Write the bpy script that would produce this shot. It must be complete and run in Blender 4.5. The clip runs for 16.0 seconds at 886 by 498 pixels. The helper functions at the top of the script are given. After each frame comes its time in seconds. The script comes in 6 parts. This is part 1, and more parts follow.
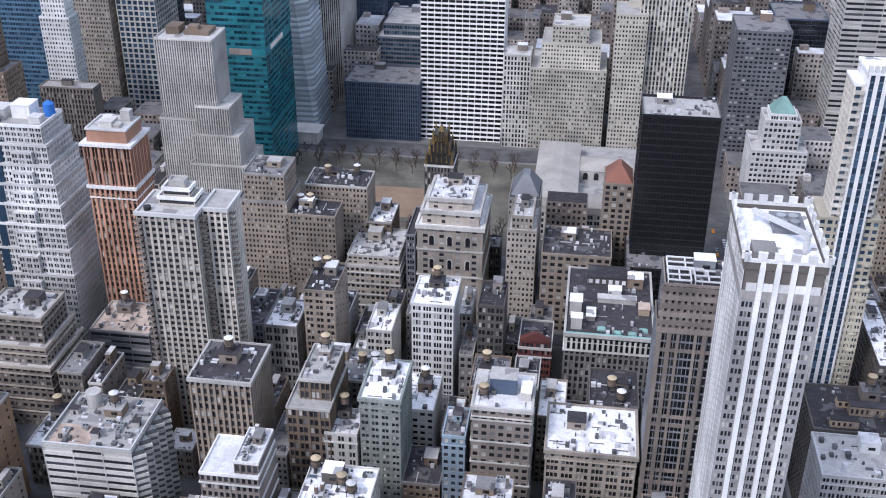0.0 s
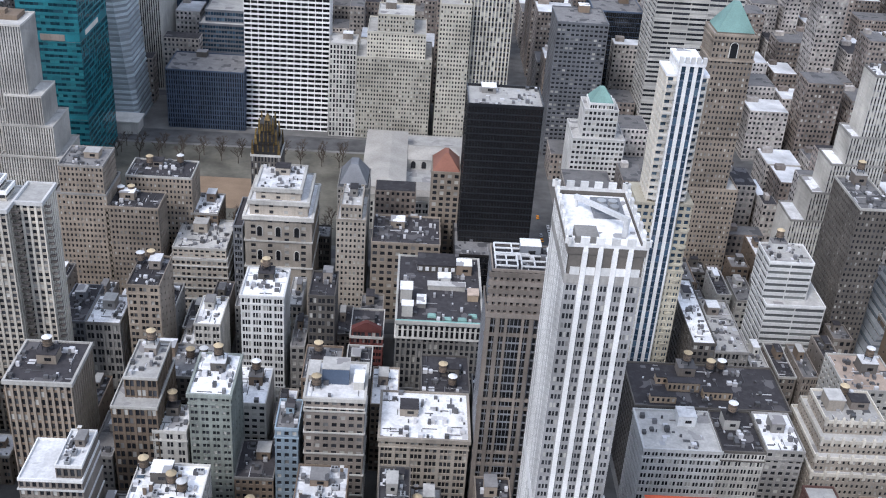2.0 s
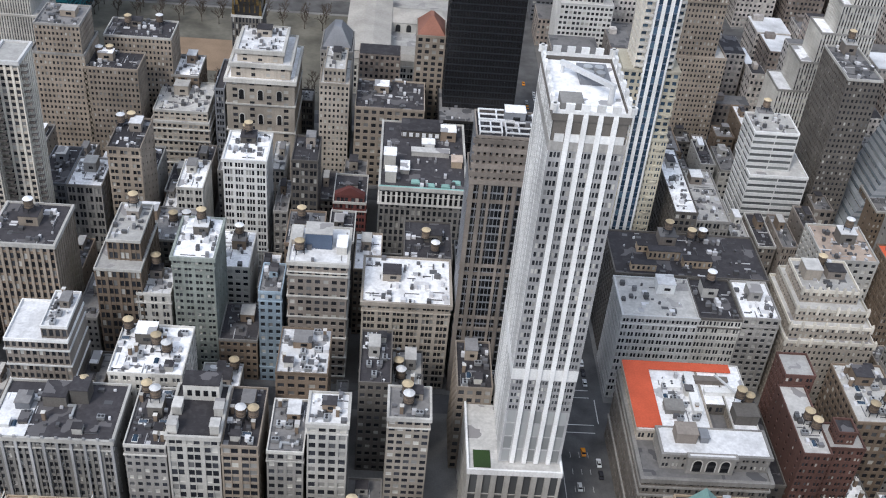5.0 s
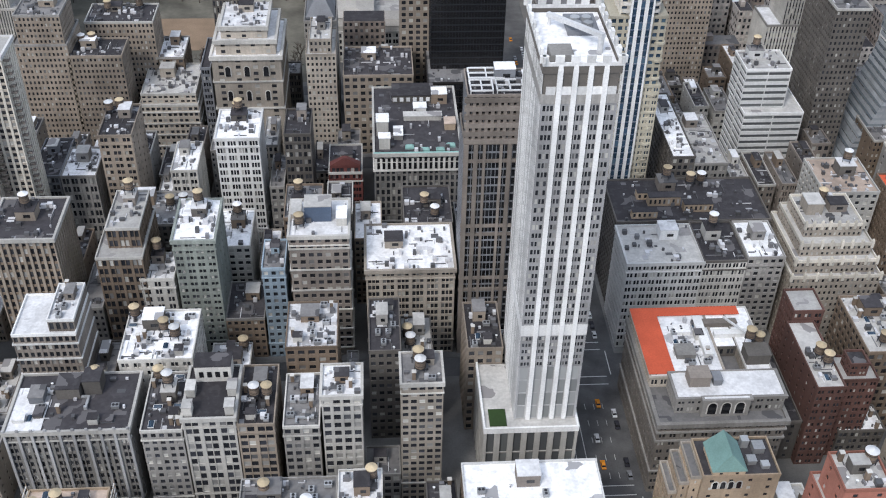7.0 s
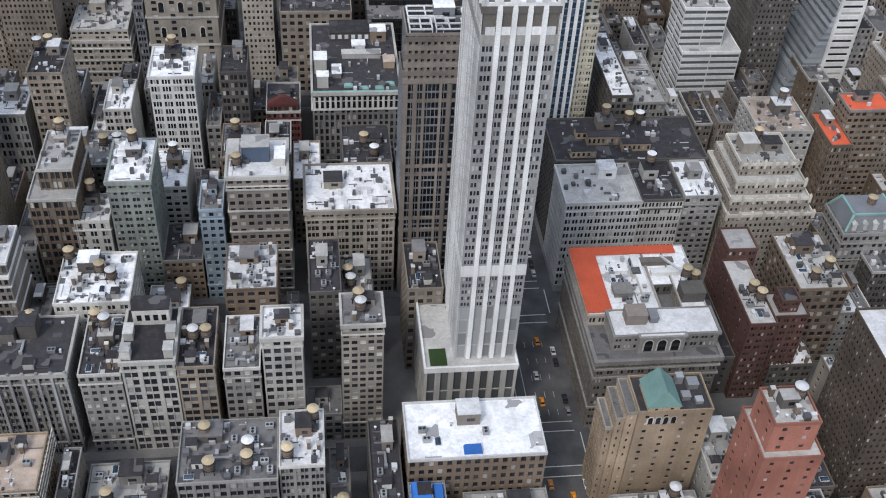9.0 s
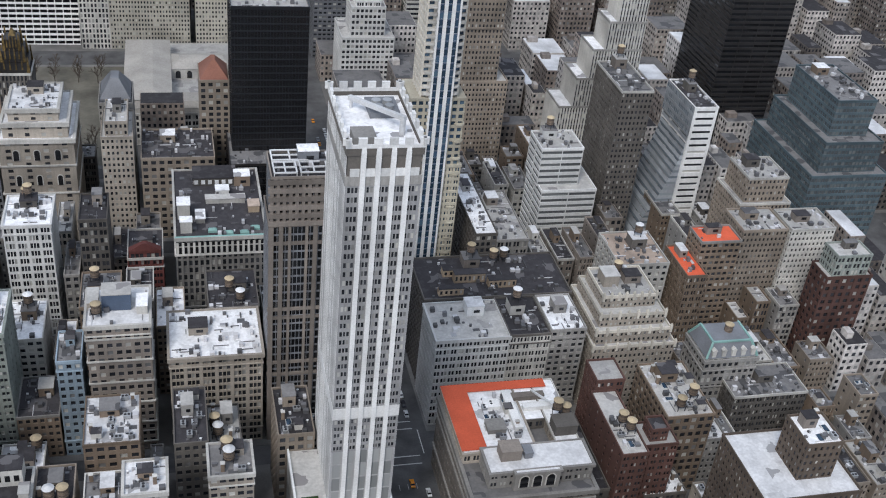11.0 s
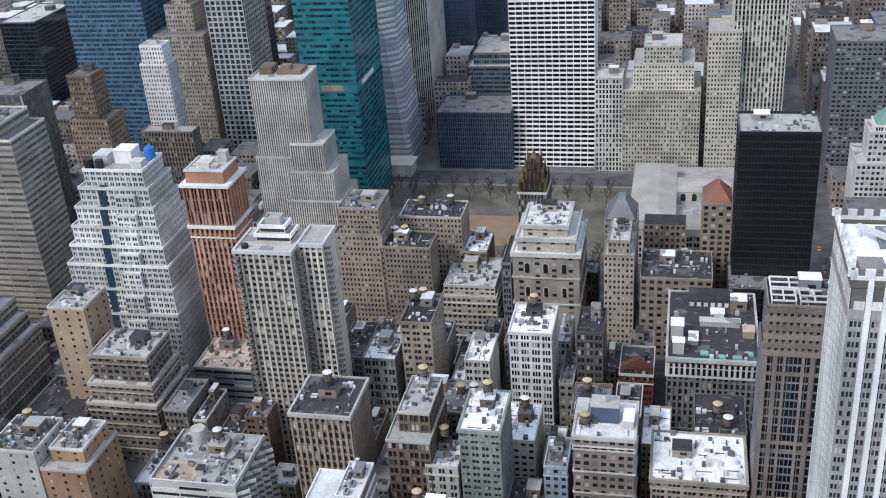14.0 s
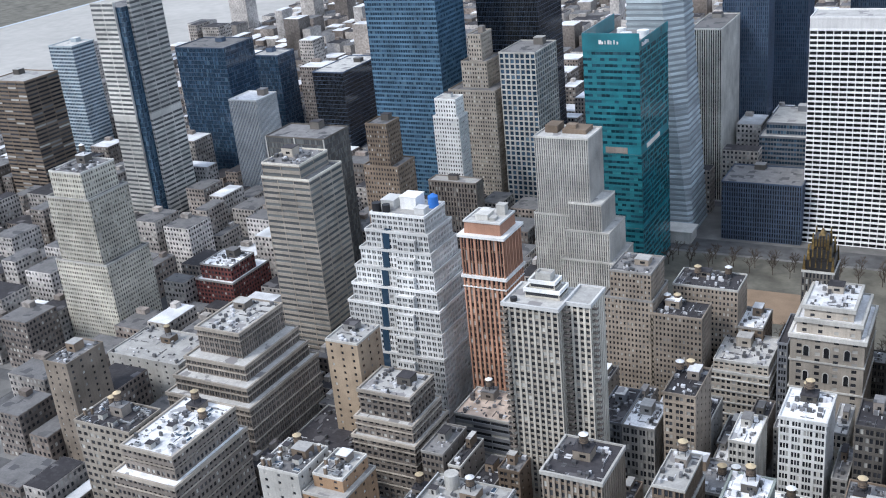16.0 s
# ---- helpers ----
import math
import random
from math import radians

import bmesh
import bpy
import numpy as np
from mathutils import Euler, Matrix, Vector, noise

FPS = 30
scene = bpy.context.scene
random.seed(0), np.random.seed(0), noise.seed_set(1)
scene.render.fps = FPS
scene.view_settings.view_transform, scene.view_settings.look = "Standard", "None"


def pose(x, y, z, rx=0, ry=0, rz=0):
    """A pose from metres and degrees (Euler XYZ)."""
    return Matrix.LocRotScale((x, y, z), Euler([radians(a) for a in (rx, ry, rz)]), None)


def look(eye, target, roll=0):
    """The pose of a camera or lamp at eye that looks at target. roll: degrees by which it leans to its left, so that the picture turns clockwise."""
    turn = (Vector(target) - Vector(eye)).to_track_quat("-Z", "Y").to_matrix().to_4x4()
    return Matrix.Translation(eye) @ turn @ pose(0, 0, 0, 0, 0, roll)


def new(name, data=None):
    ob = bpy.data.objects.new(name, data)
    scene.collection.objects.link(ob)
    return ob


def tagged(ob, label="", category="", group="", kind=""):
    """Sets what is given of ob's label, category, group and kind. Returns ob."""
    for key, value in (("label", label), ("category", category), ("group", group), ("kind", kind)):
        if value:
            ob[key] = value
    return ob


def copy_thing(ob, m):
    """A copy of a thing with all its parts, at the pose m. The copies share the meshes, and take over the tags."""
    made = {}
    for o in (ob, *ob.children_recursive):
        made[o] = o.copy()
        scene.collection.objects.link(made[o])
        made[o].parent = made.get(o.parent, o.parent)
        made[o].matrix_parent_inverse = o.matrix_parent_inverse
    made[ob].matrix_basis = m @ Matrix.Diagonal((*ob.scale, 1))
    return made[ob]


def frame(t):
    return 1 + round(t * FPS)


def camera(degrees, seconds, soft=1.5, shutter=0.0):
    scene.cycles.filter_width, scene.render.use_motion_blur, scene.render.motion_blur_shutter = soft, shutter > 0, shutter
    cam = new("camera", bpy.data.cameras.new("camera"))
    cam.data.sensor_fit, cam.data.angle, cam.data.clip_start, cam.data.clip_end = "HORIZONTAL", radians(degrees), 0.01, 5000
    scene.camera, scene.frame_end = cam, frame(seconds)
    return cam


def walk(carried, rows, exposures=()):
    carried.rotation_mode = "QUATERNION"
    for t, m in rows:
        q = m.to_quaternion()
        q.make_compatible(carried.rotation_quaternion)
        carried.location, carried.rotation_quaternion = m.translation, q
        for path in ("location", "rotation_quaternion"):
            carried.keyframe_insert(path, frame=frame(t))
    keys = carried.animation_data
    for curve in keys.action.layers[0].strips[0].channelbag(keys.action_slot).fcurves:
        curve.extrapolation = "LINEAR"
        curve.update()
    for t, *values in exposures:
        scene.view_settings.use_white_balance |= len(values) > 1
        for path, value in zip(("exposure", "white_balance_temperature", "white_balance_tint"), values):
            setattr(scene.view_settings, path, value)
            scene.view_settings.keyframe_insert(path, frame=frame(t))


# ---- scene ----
cam = camera(44.9, 16.0, soft=1.1)
PATH = [
    (0.0, (-84.07, -84.67, 315.97), (7.904, -28.512, 0.334)),
    (0.5, (-83.89, -84.60, 315.78), (7.990, -26.655, 0.196)),
    (1.0, (-83.68, -84.69, 315.77), (7.008, -24.958, 0.259)),
    (1.5, (-84.09, -84.80, 315.54), (2.320, -25.870, 1.666)),
    (2.0, (-84.17, -84.44, 315.85), (-2.468, -28.739, 4.158)),
    (2.5, (-84.23, -84.12, 316.19), (-4.312, -31.595, 4.834)),
    (3.0, (-84.14, -83.81, 316.10), (-5.294, -32.951, 4.776)),
    (3.5, (-84.05, -82.79, 316.06), (-4.697, -33.716, 4.824)),
    (4.0, (-83.77, -83.35, 315.90), (-4.894, -34.270, 6.012)),
    (4.5, (-83.76, -83.74, 315.33), (-5.443, -35.524, 6.314)),
    (4.7, (-83.70, -83.95, 315.20), (-4.545, -35.663, 6.362)),
    (6.8, (-83.80, -82.85, 314.37), (-5.369, -36.039, 2.330)),
    (7.0, (-83.76, -82.71, 314.37), (-4.270, -37.715, 1.351)),
    (7.5, (-83.56, -82.11, 314.33), (-3.380, -40.444, 0.755)),
    (8.0, (-83.43, -81.63, 314.67), (-3.644, -41.795, 1.055)),
    (8.5, (-83.44, -81.41, 314.96), (-3.724, -42.437, 1.253)),
    (9.0, (-83.39, -81.38, 315.40), (-8.555, -40.982, 3.777)),
    (9.5, (-83.79, -80.60, 315.78), (-13.700, -38.745, 6.210)),
    (10.0, (-84.23, -80.58, 315.25), (-16.713, -35.620, 7.224)),
    (10.2, (-84.15, -80.27, 314.87), (-17.046, -34.753, 7.122)),
    (12.3, (-82.76, -81.33, 313.92), (-11.511, -29.874, 3.752)),
    (12.5, (-82.68, -81.39, 313.96), (-8.801, -29.151, 2.631)),
    (13.0, (-81.68, -81.76, 313.91), (-0.784, -28.798, -0.577)),
    (13.5, (-81.90, -81.78, 314.15), (6.422, -28.188, -2.722)),
    (14.0, (-82.30, -81.67, 314.77), (13.848, -26.795, -4.409)),
    (14.5, (-81.35, -80.89, 314.73), (20.189, -24.835, -5.188)),
    (15.0, (-80.92, -80.18, 314.49), (24.692, -23.718, -5.838)),
    (15.5, (-81.10, -80.23, 314.42), (27.812, -22.865, -5.743)),
    (16.0, (-80.78, -79.92, 314.12), (29.548, -22.351, -5.753)),
]

EXPOSURES = [(0.0, 0.17, 5980, 18), (1.5, 0.15, 6060, 15), (3.5, 0.07, 6400, 11), (7.0, 0.06, 6400, 11), (9.0, -0.19, 6400, 11), (10.0, -0.25, 6400, 11), (12.5, -0.14, 6270, 10), (13.5, -0.04, 6250, 10), (14.5, 0.13, 6200, 10), (16.0, 0.25, 6150, 10)]


def aim(eye, yaw, pitch, roll):
    y, p = radians(yaw), radians(pitch)
    way = Vector((-math.sin(y) * math.cos(p), math.cos(y) * math.cos(p), math.sin(p)))
    return look(eye, Vector(eye) + way, roll)


walk(cam, [(t, aim(e, *a)) for t, e, a in PATH], EXPOSURES)

# ---- light: a bright overcast sky, a soft sun from the south-west ----
SUN_UP, SUN_ROUND = radians(48), radians(215)
world = bpy.data.worlds.new("sky")
scene.world = world
world.use_nodes = True
wn = world.node_tree
sky = wn.nodes.new("ShaderNodeTexSky")
sky.sky_type = "NISHITA"
sky.sun_disc = False
sky.sun_elevation, sky.sun_rotation = SUN_UP, SUN_ROUND
sky.dust_density, sky.ozone_density, sky.air_density = 3.0, 1.0, 1.0
veil = wn.nodes.new("ShaderNodeMixRGB")
veil.inputs[0].default_value = 0.6
veil.inputs[2].default_value = (6.0, 6.8, 8.0, 1)
wn.links.new(sky.outputs[0], veil.inputs[1])
wn.links.new(veil.outputs[0], wn.nodes["Background"].inputs[0])
wn.nodes["Background"].inputs[1].default_value = 0.15
sun = new("sun", bpy.data.lights.new("sun", "SUN"))
sun.data.energy, sun.data.angle, sun.data.color = 1.85, radians(14), (1.0, 0.97, 0.92)
sun_from = Vector((math.sin(SUN_ROUND) * math.cos(SUN_UP), math.cos(SUN_ROUND) * math.cos(SUN_UP), math.sin(SUN_UP)))
sun.matrix_world = look(tuple(sun_from * 900), (0, 0, 0))


# ---- materials ----
def mat(name, colour, rough=0.85, metal=0.0, stain=0.3, grain=0.12, streak=0.0, big=0.03, small=1.6, bump=0.1, spec=0.3, pick=0.2):
    """A weathered surface: broad stains, fine grain, and rain streaks on walls."""
    m = bpy.data.materials.new(name)
    m.use_nodes = True
    nt = m.node_tree
    N, L = nt.nodes, nt.links
    b = N["Principled BSDF"]
    b.inputs["Roughness"].default_value, b.inputs["Metallic"].default_value = rough, metal
    b.inputs["Specular IOR Level"].default_value = spec
    geo = N.new("ShaderNodeNewGeometry")
    info = N.new("ShaderNodeObjectInfo")

    def noise_at(scale, detail, squash=1.0):
        mp = N.new("ShaderNodeMapping")
        mp.inputs["Scale"].default_value = (scale, scale, scale * squash)
        L.new(geo.outputs["Position"], mp.inputs["Vector"])
        n = N.new("ShaderNodeTexNoise")
        n.inputs["Scale"].default_value = 1.0
        n.inputs["Detail"].default_value = detail
        L.new(mp.outputs[0], n.inputs["Vector"])
        return n.outputs["Fac"]

    def spread(fac, amount):
        r = N.new("ShaderNodeMapRange")
        r.inputs["From Min"].default_value, r.inputs["From Max"].default_value = 0.3, 0.7
        r.inputs["To Min"].default_value, r.inputs["To Max"].default_value = 1 - amount, 1 + amount * 0.5
        L.new(fac, r.inputs["Value"])
        return r.outputs[0]

    def times(a, c):
        k = N.new("ShaderNodeMath")
        k.operation = "MULTIPLY"
        L.new(a, k.inputs[0]), L.new(c, k.inputs[1])
        return k.outputs[0]

    fine = noise_at(small, 4)
    value = times(spread(noise_at(big * 2.2, 5), stain), spread(fine, grain))
    if streak:
        value = times(value, spread(noise_at(0.9, 3, 0.06), streak))
    if pick:
        value = times(value, spread(info.outputs["Random"], pick))
    tint = N.new("ShaderNodeMixRGB")
    tint.blend_type = "MULTIPLY"
    tint.inputs[0].default_value = 1.0
    tint.inputs[1].default_value = (*colour, 1)
    L.new(value, tint.inputs[2])
    L.new(tint.outputs[0], b.inputs["Base Color"])
    if bump:
        bp = N.new("ShaderNodeBump")
        bp.inputs["Strength"].default_value, bp.inputs["Distance"].default_value = bump, 0.2
        L.new(fine, bp.inputs["Height"]), L.new(bp.outputs[0], b.inputs["Normal"])
    return m


def window_mat(name, dark, light, share, rough=0.12, single=False):
    """Window glass: most panes dark, a share of them backed by pale blinds."""
    m = bpy.data.materials.new(name)
    m.use_nodes = True
    nt = m.node_tree
    N, L = nt.nodes, nt.links
    b = N["Principled BSDF"]
    b.inputs["Roughness"].default_value = rough
    b.inputs["Specular IOR Level"].default_value = 0.6
    src = N.new("ShaderNodeObjectInfo").outputs["Random"] if single else N.new("ShaderNodeNewGeometry").outputs["Random Per Island"]
    ramp = N.new("ShaderNodeValToRGB")
    e = ramp.color_ramp.elements
    e[0].color, e[1].color = (*dark, 1), (*light, 1)
    e[0].position, e[1].position = max(0.0, 1 - share - 0.35), 1.0
    mid = e.new(1 - share)
    mid.color = (*[min(p, d * 2.2 + 0.01) for d, p in zip(dark, light)], 1)
    L.new(src, ramp.inputs[0])
    L.new(ramp.outputs[0], b.inputs["Base Color"])
    return m


WALL = {
    "tan": mat("tan_brick", (0.33, 0.28, 0.23), streak=0.11),
    "beige": mat("beige_stone", (0.435, 0.39, 0.335), streak=0.11),
    "cream": mat("cream_brick", (0.60, 0.57, 0.49), streak=0.09),
    "sand": mat("sand_brick", (0.46, 0.36, 0.26), streak=0.09),
    "grey": mat("grey_stone", (0.31, 0.30, 0.285), streak=0.14),
    "pale": mat("pale_limestone", (0.60, 0.585, 0.55), streak=0.11),
    "white": mat("white_brick", (0.76, 0.76, 0.75), streak=0.07, stain=0.2),
    "brown": mat("brown_brick", (0.24, 0.185, 0.14), streak=0.09),
    "dark": mat("sooty_brick", (0.13, 0.12, 0.11), streak=0.11),
    "red": mat("red_brick", (0.15, 0.052, 0.047), streak=0.09),
    "copper": mat("salmon_brick", (0.52, 0.29, 0.2), streak=0.07),
    "orange": mat("orange_brick", (0.38, 0.25, 0.155), streak=0.11),
    "green": mat("green_grey_paint", (0.34, 0.375, 0.345), streak=0.2),
    "blue": mat("pale_blue_paint", (0.33, 0.42, 0.50), streak=0.09),
    "yellow": mat("pale_yellow_stucco", (0.56, 0.52, 0.42), streak=0.07),
    "slate": mat("slate_grey_metal", (0.20, 0.21, 0.23), rough=0.5),
    "black": mat("black_bronze_metal", (0.028, 0.026, 0.026), rough=0.35, spec=0.5),
    "ink": mat("ink_black_metal", (0.021, 0.0225, 0.026), rough=0.25, spec=0.5, stain=0.1),
    # paler blue base: the haze over the far slabs is in it
    "navy": mat("dark_blue_metal", (0.07, 0.10, 0.155), rough=0.4, spec=0.5),
    "teal": mat("teal_spandrel_glass", (0.028, 0.20, 0.245), rough=0.22, spec=0.6),
    "steel": mat("blue_steel_glass", (0.10, 0.19, 0.28), rough=0.25, spec=0.6),
    "ice": mat("pale_blue_glass", (0.46, 0.53, 0.57), rough=0.25, spec=0.6),
    "marble": mat("white_travertine", (0.86, 0.85, 0.84), stain=0.12, streak=0.1),
    "umber": mat("grey_brown_panel", (0.17, 0.155, 0.14)),
    "maroon": mat("dark_maroon_brick", (0.115, 0.062, 0.052), streak=0.09),
    "greybrown": mat("grey_brown_stone", (0.25, 0.22, 0.195), streak=0.11),
    "rose": mat("rose_brick", (0.40, 0.17, 0.125), streak=0.09),
    "ivory": mat("ivory_concrete", (0.66, 0.62, 0.545), streak=0.12, stain=0.2),
    "mist": mat("grey_blue_panel", (0.40, 0.43, 0.465), rough=0.5, streak=0.1),
    "seagrey": mat("dull_blue_green_metal", (0.085, 0.125, 0.145), rough=0.35, spec=0.5),
    "ash": mat("ash_grey_panel", (0.43, 0.43, 0.435), streak=0.12),
    "sepia": mat("dark_sepia_brick", (0.125, 0.098, 0.078), streak=0.1),
    "gold": mat("gilded_stone", (0.27, 0.185, 0.07), rough=0.5, metal=0.2, stain=0.7, small=0.8, grain=0.6),
}
PANE = {
    "dash": window_mat("dark_teal_dash_glass", (0.004, 0.028, 0.042), (0.03, 0.20, 0.23), 0.42, 0.1),
    "frost": window_mat("frosted_grey_glass", (0.20, 0.21, 0.21), (0.34, 0.35, 0.35), 0.4, 0.3),
    "dark": window_mat("dark_window_glass", (0.02, 0.022, 0.027), (0.62, 0.61, 0.57), 0.24),
    "black": window_mat("black_window_glass", (0.008, 0.009, 0.011), (0.022, 0.023, 0.026), 0.2, 0.08),
    "blue": window_mat("blue_window_glass", (0.022, 0.045, 0.075), (0.10, 0.16, 0.21), 0.12, 0.08),
    "teal": window_mat("teal_window_glass", (0.006, 0.05, 0.065), (0.06, 0.28, 0.30), 0.3, 0.08),
    "ink": window_mat("ink_black_glass", (0.010, 0.0105, 0.012), (0.012, 0.0125, 0.014), 0.2, 0.25),
    "haze": window_mat("grey_tinted_glass", (0.09, 0.095, 0.10), (0.17, 0.18, 0.18), 0.2, 0.15),
    "strip": window_mat("pale_strip_glass", (0.16, 0.19, 0.22), (0.3, 0.33, 0.35), 0.3, 0.15),
    "single": window_mat("sash_window_glass", (0.022, 0.024, 0.03), (0.62, 0.61, 0.57), 0.24, 0.12, True),
}
def roof_mat(name, colour, other, share, seam=0.3):
    """Roofing laid in strips and patches, dirty at the joints, with ponding stains."""
    m = mat(name, colour, stain=0.2, grain=0.14, big=0.07, small=0.9, bump=0.2)
    N, L = m.node_tree.nodes, m.node_tree.links
    b = N["Principled BSDF"]
    base = b.inputs["Base Color"].links[0].from_socket
    geo = N.new("ShaderNodeNewGeometry")
    cells = N.new("ShaderNodeTexVoronoi")
    cells.distance = "CHEBYCHEV"
    cells.inputs["Scale"].default_value = 0.2
    L.new(geo.outputs["Position"], cells.inputs["Vector"])
    pickn = N.new("ShaderNodeSeparateColor")
    L.new(cells.outputs["Color"], pickn.inputs[0])
    step = N.new("ShaderNodeMapRange")
    step.inputs["From Min"].default_value, step.inputs["From Max"].default_value = 1 - share, 1 - share + 0.04
    L.new(pickn.outputs[0], step.inputs["Value"])
    soil = N.new("ShaderNodeTexNoise")
    soil.inputs["Scale"].default_value, soil.inputs["Detail"].default_value = 0.35, 6
    L.new(geo.outputs["Position"], soil.inputs["Vector"])
    edge = N.new("ShaderNodeMapRange")
    edge.inputs["From Min"].default_value, edge.inputs["From Max"].default_value = 0.52, 0.6
    L.new(soil.outputs["Fac"], edge.inputs["Value"])
    both = N.new("ShaderNodeMath")
    both.operation = "MULTIPLY_ADD"
    both.use_clamp = True
    both.inputs[1].default_value = seam
    L.new(edge.outputs[0], both.inputs[0]), L.new(step.outputs[0], both.inputs[2])
    mix = N.new("ShaderNodeMixRGB")
    mix.inputs[2].default_value = (*other, 1)
    L.new(both.outputs[0], mix.inputs[0]), L.new(base, mix.inputs[1])
    L.new(mix.outputs[0], b.inputs["Base Color"])
    return m


FAR_ROOF = mat("far_pale_roof", (0.66, 0.67, 0.69), stain=0.4)
ROOF = {
    "w": roof_mat("white_roof_coating", (0.88, 0.885, 0.90), (0.34, 0.34, 0.35), 0.08, 0.22),
    "p": roof_mat("pale_roof_membrane", (0.50, 0.49, 0.47), (0.26, 0.25, 0.25), 0.12, 0.2),
    "g": roof_mat("grey_gravel_roof", (0.22, 0.215, 0.215), (0.09, 0.09, 0.095), 0.2, 0.2),
    "k": roof_mat("black_tar_roof", (0.05, 0.047, 0.052), (0.12, 0.115, 0.12), 0.1, 0.15),
    "o": mat("orange_red_roof_coating", (0.68, 0.125, 0.06), stain=0.15, big=0.06),
    "t": mat("tan_roof_paving", (0.50, 0.40, 0.33), stain=0.35, big=0.08),
    "c": mat("green_copper_roof", (0.24, 0.41, 0.38), stain=0.3, rough=0.6),
    "r": mat("red_clay_tile_roof", (0.25, 0.115, 0.085), stain=0.3),
}
M_METAL = mat("galvanised_metal", (0.42, 0.43, 0.44), rough=0.45, metal=0.4, stain=0.3)
M_WHITE = mat("white_painted_metal", (0.78, 0.79, 0.80), rough=0.5, stain=0.2)
M_BLACK = mat("black_machine_metal", (0.035, 0.035, 0.04), rough=0.5)
M_CEDAR = mat("weathered_cedar", (0.20, 0.155, 0.12), stain=0.4, grain=0.4)
M_TANKTOP = mat("tan_plywood_cone", (0.55, 0.45, 0.30), stain=0.3)
M_ASPHALT = mat("worn_asphalt", (0.105, 0.105, 0.108), stain=0.4, big=0.05, small=1.5)
M_PAVE = mat("concrete_pavement", (0.20, 0.196, 0.19), stain=0.35)
M_PAINT = mat("road_paint", (0.72, 0.72, 0.70), stain=0.3, pick=0)
M_GRASS = mat("winter_lawn", (0.15, 0.142, 0.118), stain=0.5, big=0.02, small=0.4)
M_GRAVEL = mat("tan_gravel", (0.36, 0.26, 0.18), stain=0.2)
M_TWIG = mat("bare_twigs", (0.11, 0.09, 0.075), stain=0.3)
M_TURF = mat("roof_turf", (0.03, 0.06, 0.018), stain=0.3)
# pale dull base colour stands in for the sky reflected on the water
M_WATER = mat("river_water", (0.40, 0.385, 0.36), rough=0.6, stain=0.15, big=0.002, small=0.05, bump=0.2, spec=0.2)
M_BLUE = mat("blue_tarpaulin", (0.05, 0.20, 0.62), stain=0.25)
M_FITTING = window_mat("roof_fitting_metal", (0.07, 0.07, 0.074), (0.70, 0.70, 0.72), 0.45, 0.5)
M_TYRE = mat("black_rubber", (0.02, 0.02, 0.02))


# ---- mesh helpers ----
class Solid:
    """Collects quads for one mesh."""

    def __init__(self):
        self.v, self.f = [], []

    def quad(self, a, b, c, d):
        n = len(self.v)
        self.v += [tuple(a), tuple(b), tuple(c), tuple(d)]
        self.f.append((n, n + 1, n + 2, n + 3))

    def box(self, x0, x1, y0, y1, z0, z1):
        n = len(self.v)
        self.v += [(x0, y0, z0), (x1, y0, z0), (x1, y1, z0), (x0, y1, z0), (x0, y0, z1), (x1, y0, z1), (x1, y1, z1), (x0, y1, z1)]
        self.f += [(n, n + 3, n + 2, n + 1), (n + 4, n + 5, n + 6, n + 7), (n, n + 1, n + 5, n + 4), (n + 1, n + 2, n + 6, n + 5), (n + 2, n + 3, n + 7, n + 6), (n + 3, n, n + 4, n + 7)]

    def frustum(self, x0, x1, y0, y1, z0, ix, iy, z1):
        """A box whose top is drawn in by ix and iy."""
        n = len(self.v)
        self.v += [(x0, y0, z0), (x1, y0, z0), (x1, y1, z0), (x0, y1, z0), (x0 + ix, y0 + iy, z1), (x1 - ix, y0 + iy, z1), (x1 - ix, y1 - iy, z1), (x0 + ix, y1 - iy, z1)]
        self.f += [(n, n + 3, n + 2, n + 1), (n + 4, n + 5, n + 6, n + 7), (n, n + 1, n + 5, n + 4), (n + 1, n + 2, n + 6, n + 5), (n + 2, n + 3, n + 7, n + 6), (n + 3, n, n + 4, n + 7)]

    def drum(self, cx, cy, z0, z1, r0, r1=None, sides=16):
        r1 = r0 if r1 is None else r1
        n = len(self.v)
        for r, z in ((r0, z0), (r1, z1)):
            for i in range(sides):
                a = 2 * math.pi * i / sides
                self.v.append((cx + r * math.cos(a), cy + r * math.sin(a), z))
        for i in range(sides):
            j = (i + 1) % sides
            self.f.append((n + i, n + j, n + sides + j, n + sides + i))
        self.f.append(tuple(n + sides + i for i in range(sides)))
        self.f.append(tuple(n + sides - 1 - i for i in range(sides)))

    def beam(self, a, b, w):
        """A square bar from a to b."""
        a, b = Vector(a), Vector(b)
        d = (b - a).normalized()
        s = d.cross(Vector((0, 0, 1)) if abs(d.z) < 0.9 else Vector((1, 0, 0))).normalized() * w / 2
        u = d.cross(s).normalized() * w / 2
        n = len(self.v)
        for p in (a, b):
            self.v += [tuple(p - s - u), tuple(p + s - u), tuple(p + s + u), tuple(p - s + u)]
        self.f += [(n + 3, n + 2, n + 1, n), (n + 4, n + 5, n + 6, n + 7)] + [(n + i, n + (i + 1) % 4, n + 4 + (i + 1) % 4, n + 4 + i) for i in range(4)]

    def mesh(self, name, material):
        me = bpy.data.meshes.new(name)
        me.from_pydata(self.v, [], self.f)
        me.materials.append(material)
        me.update()
        return me


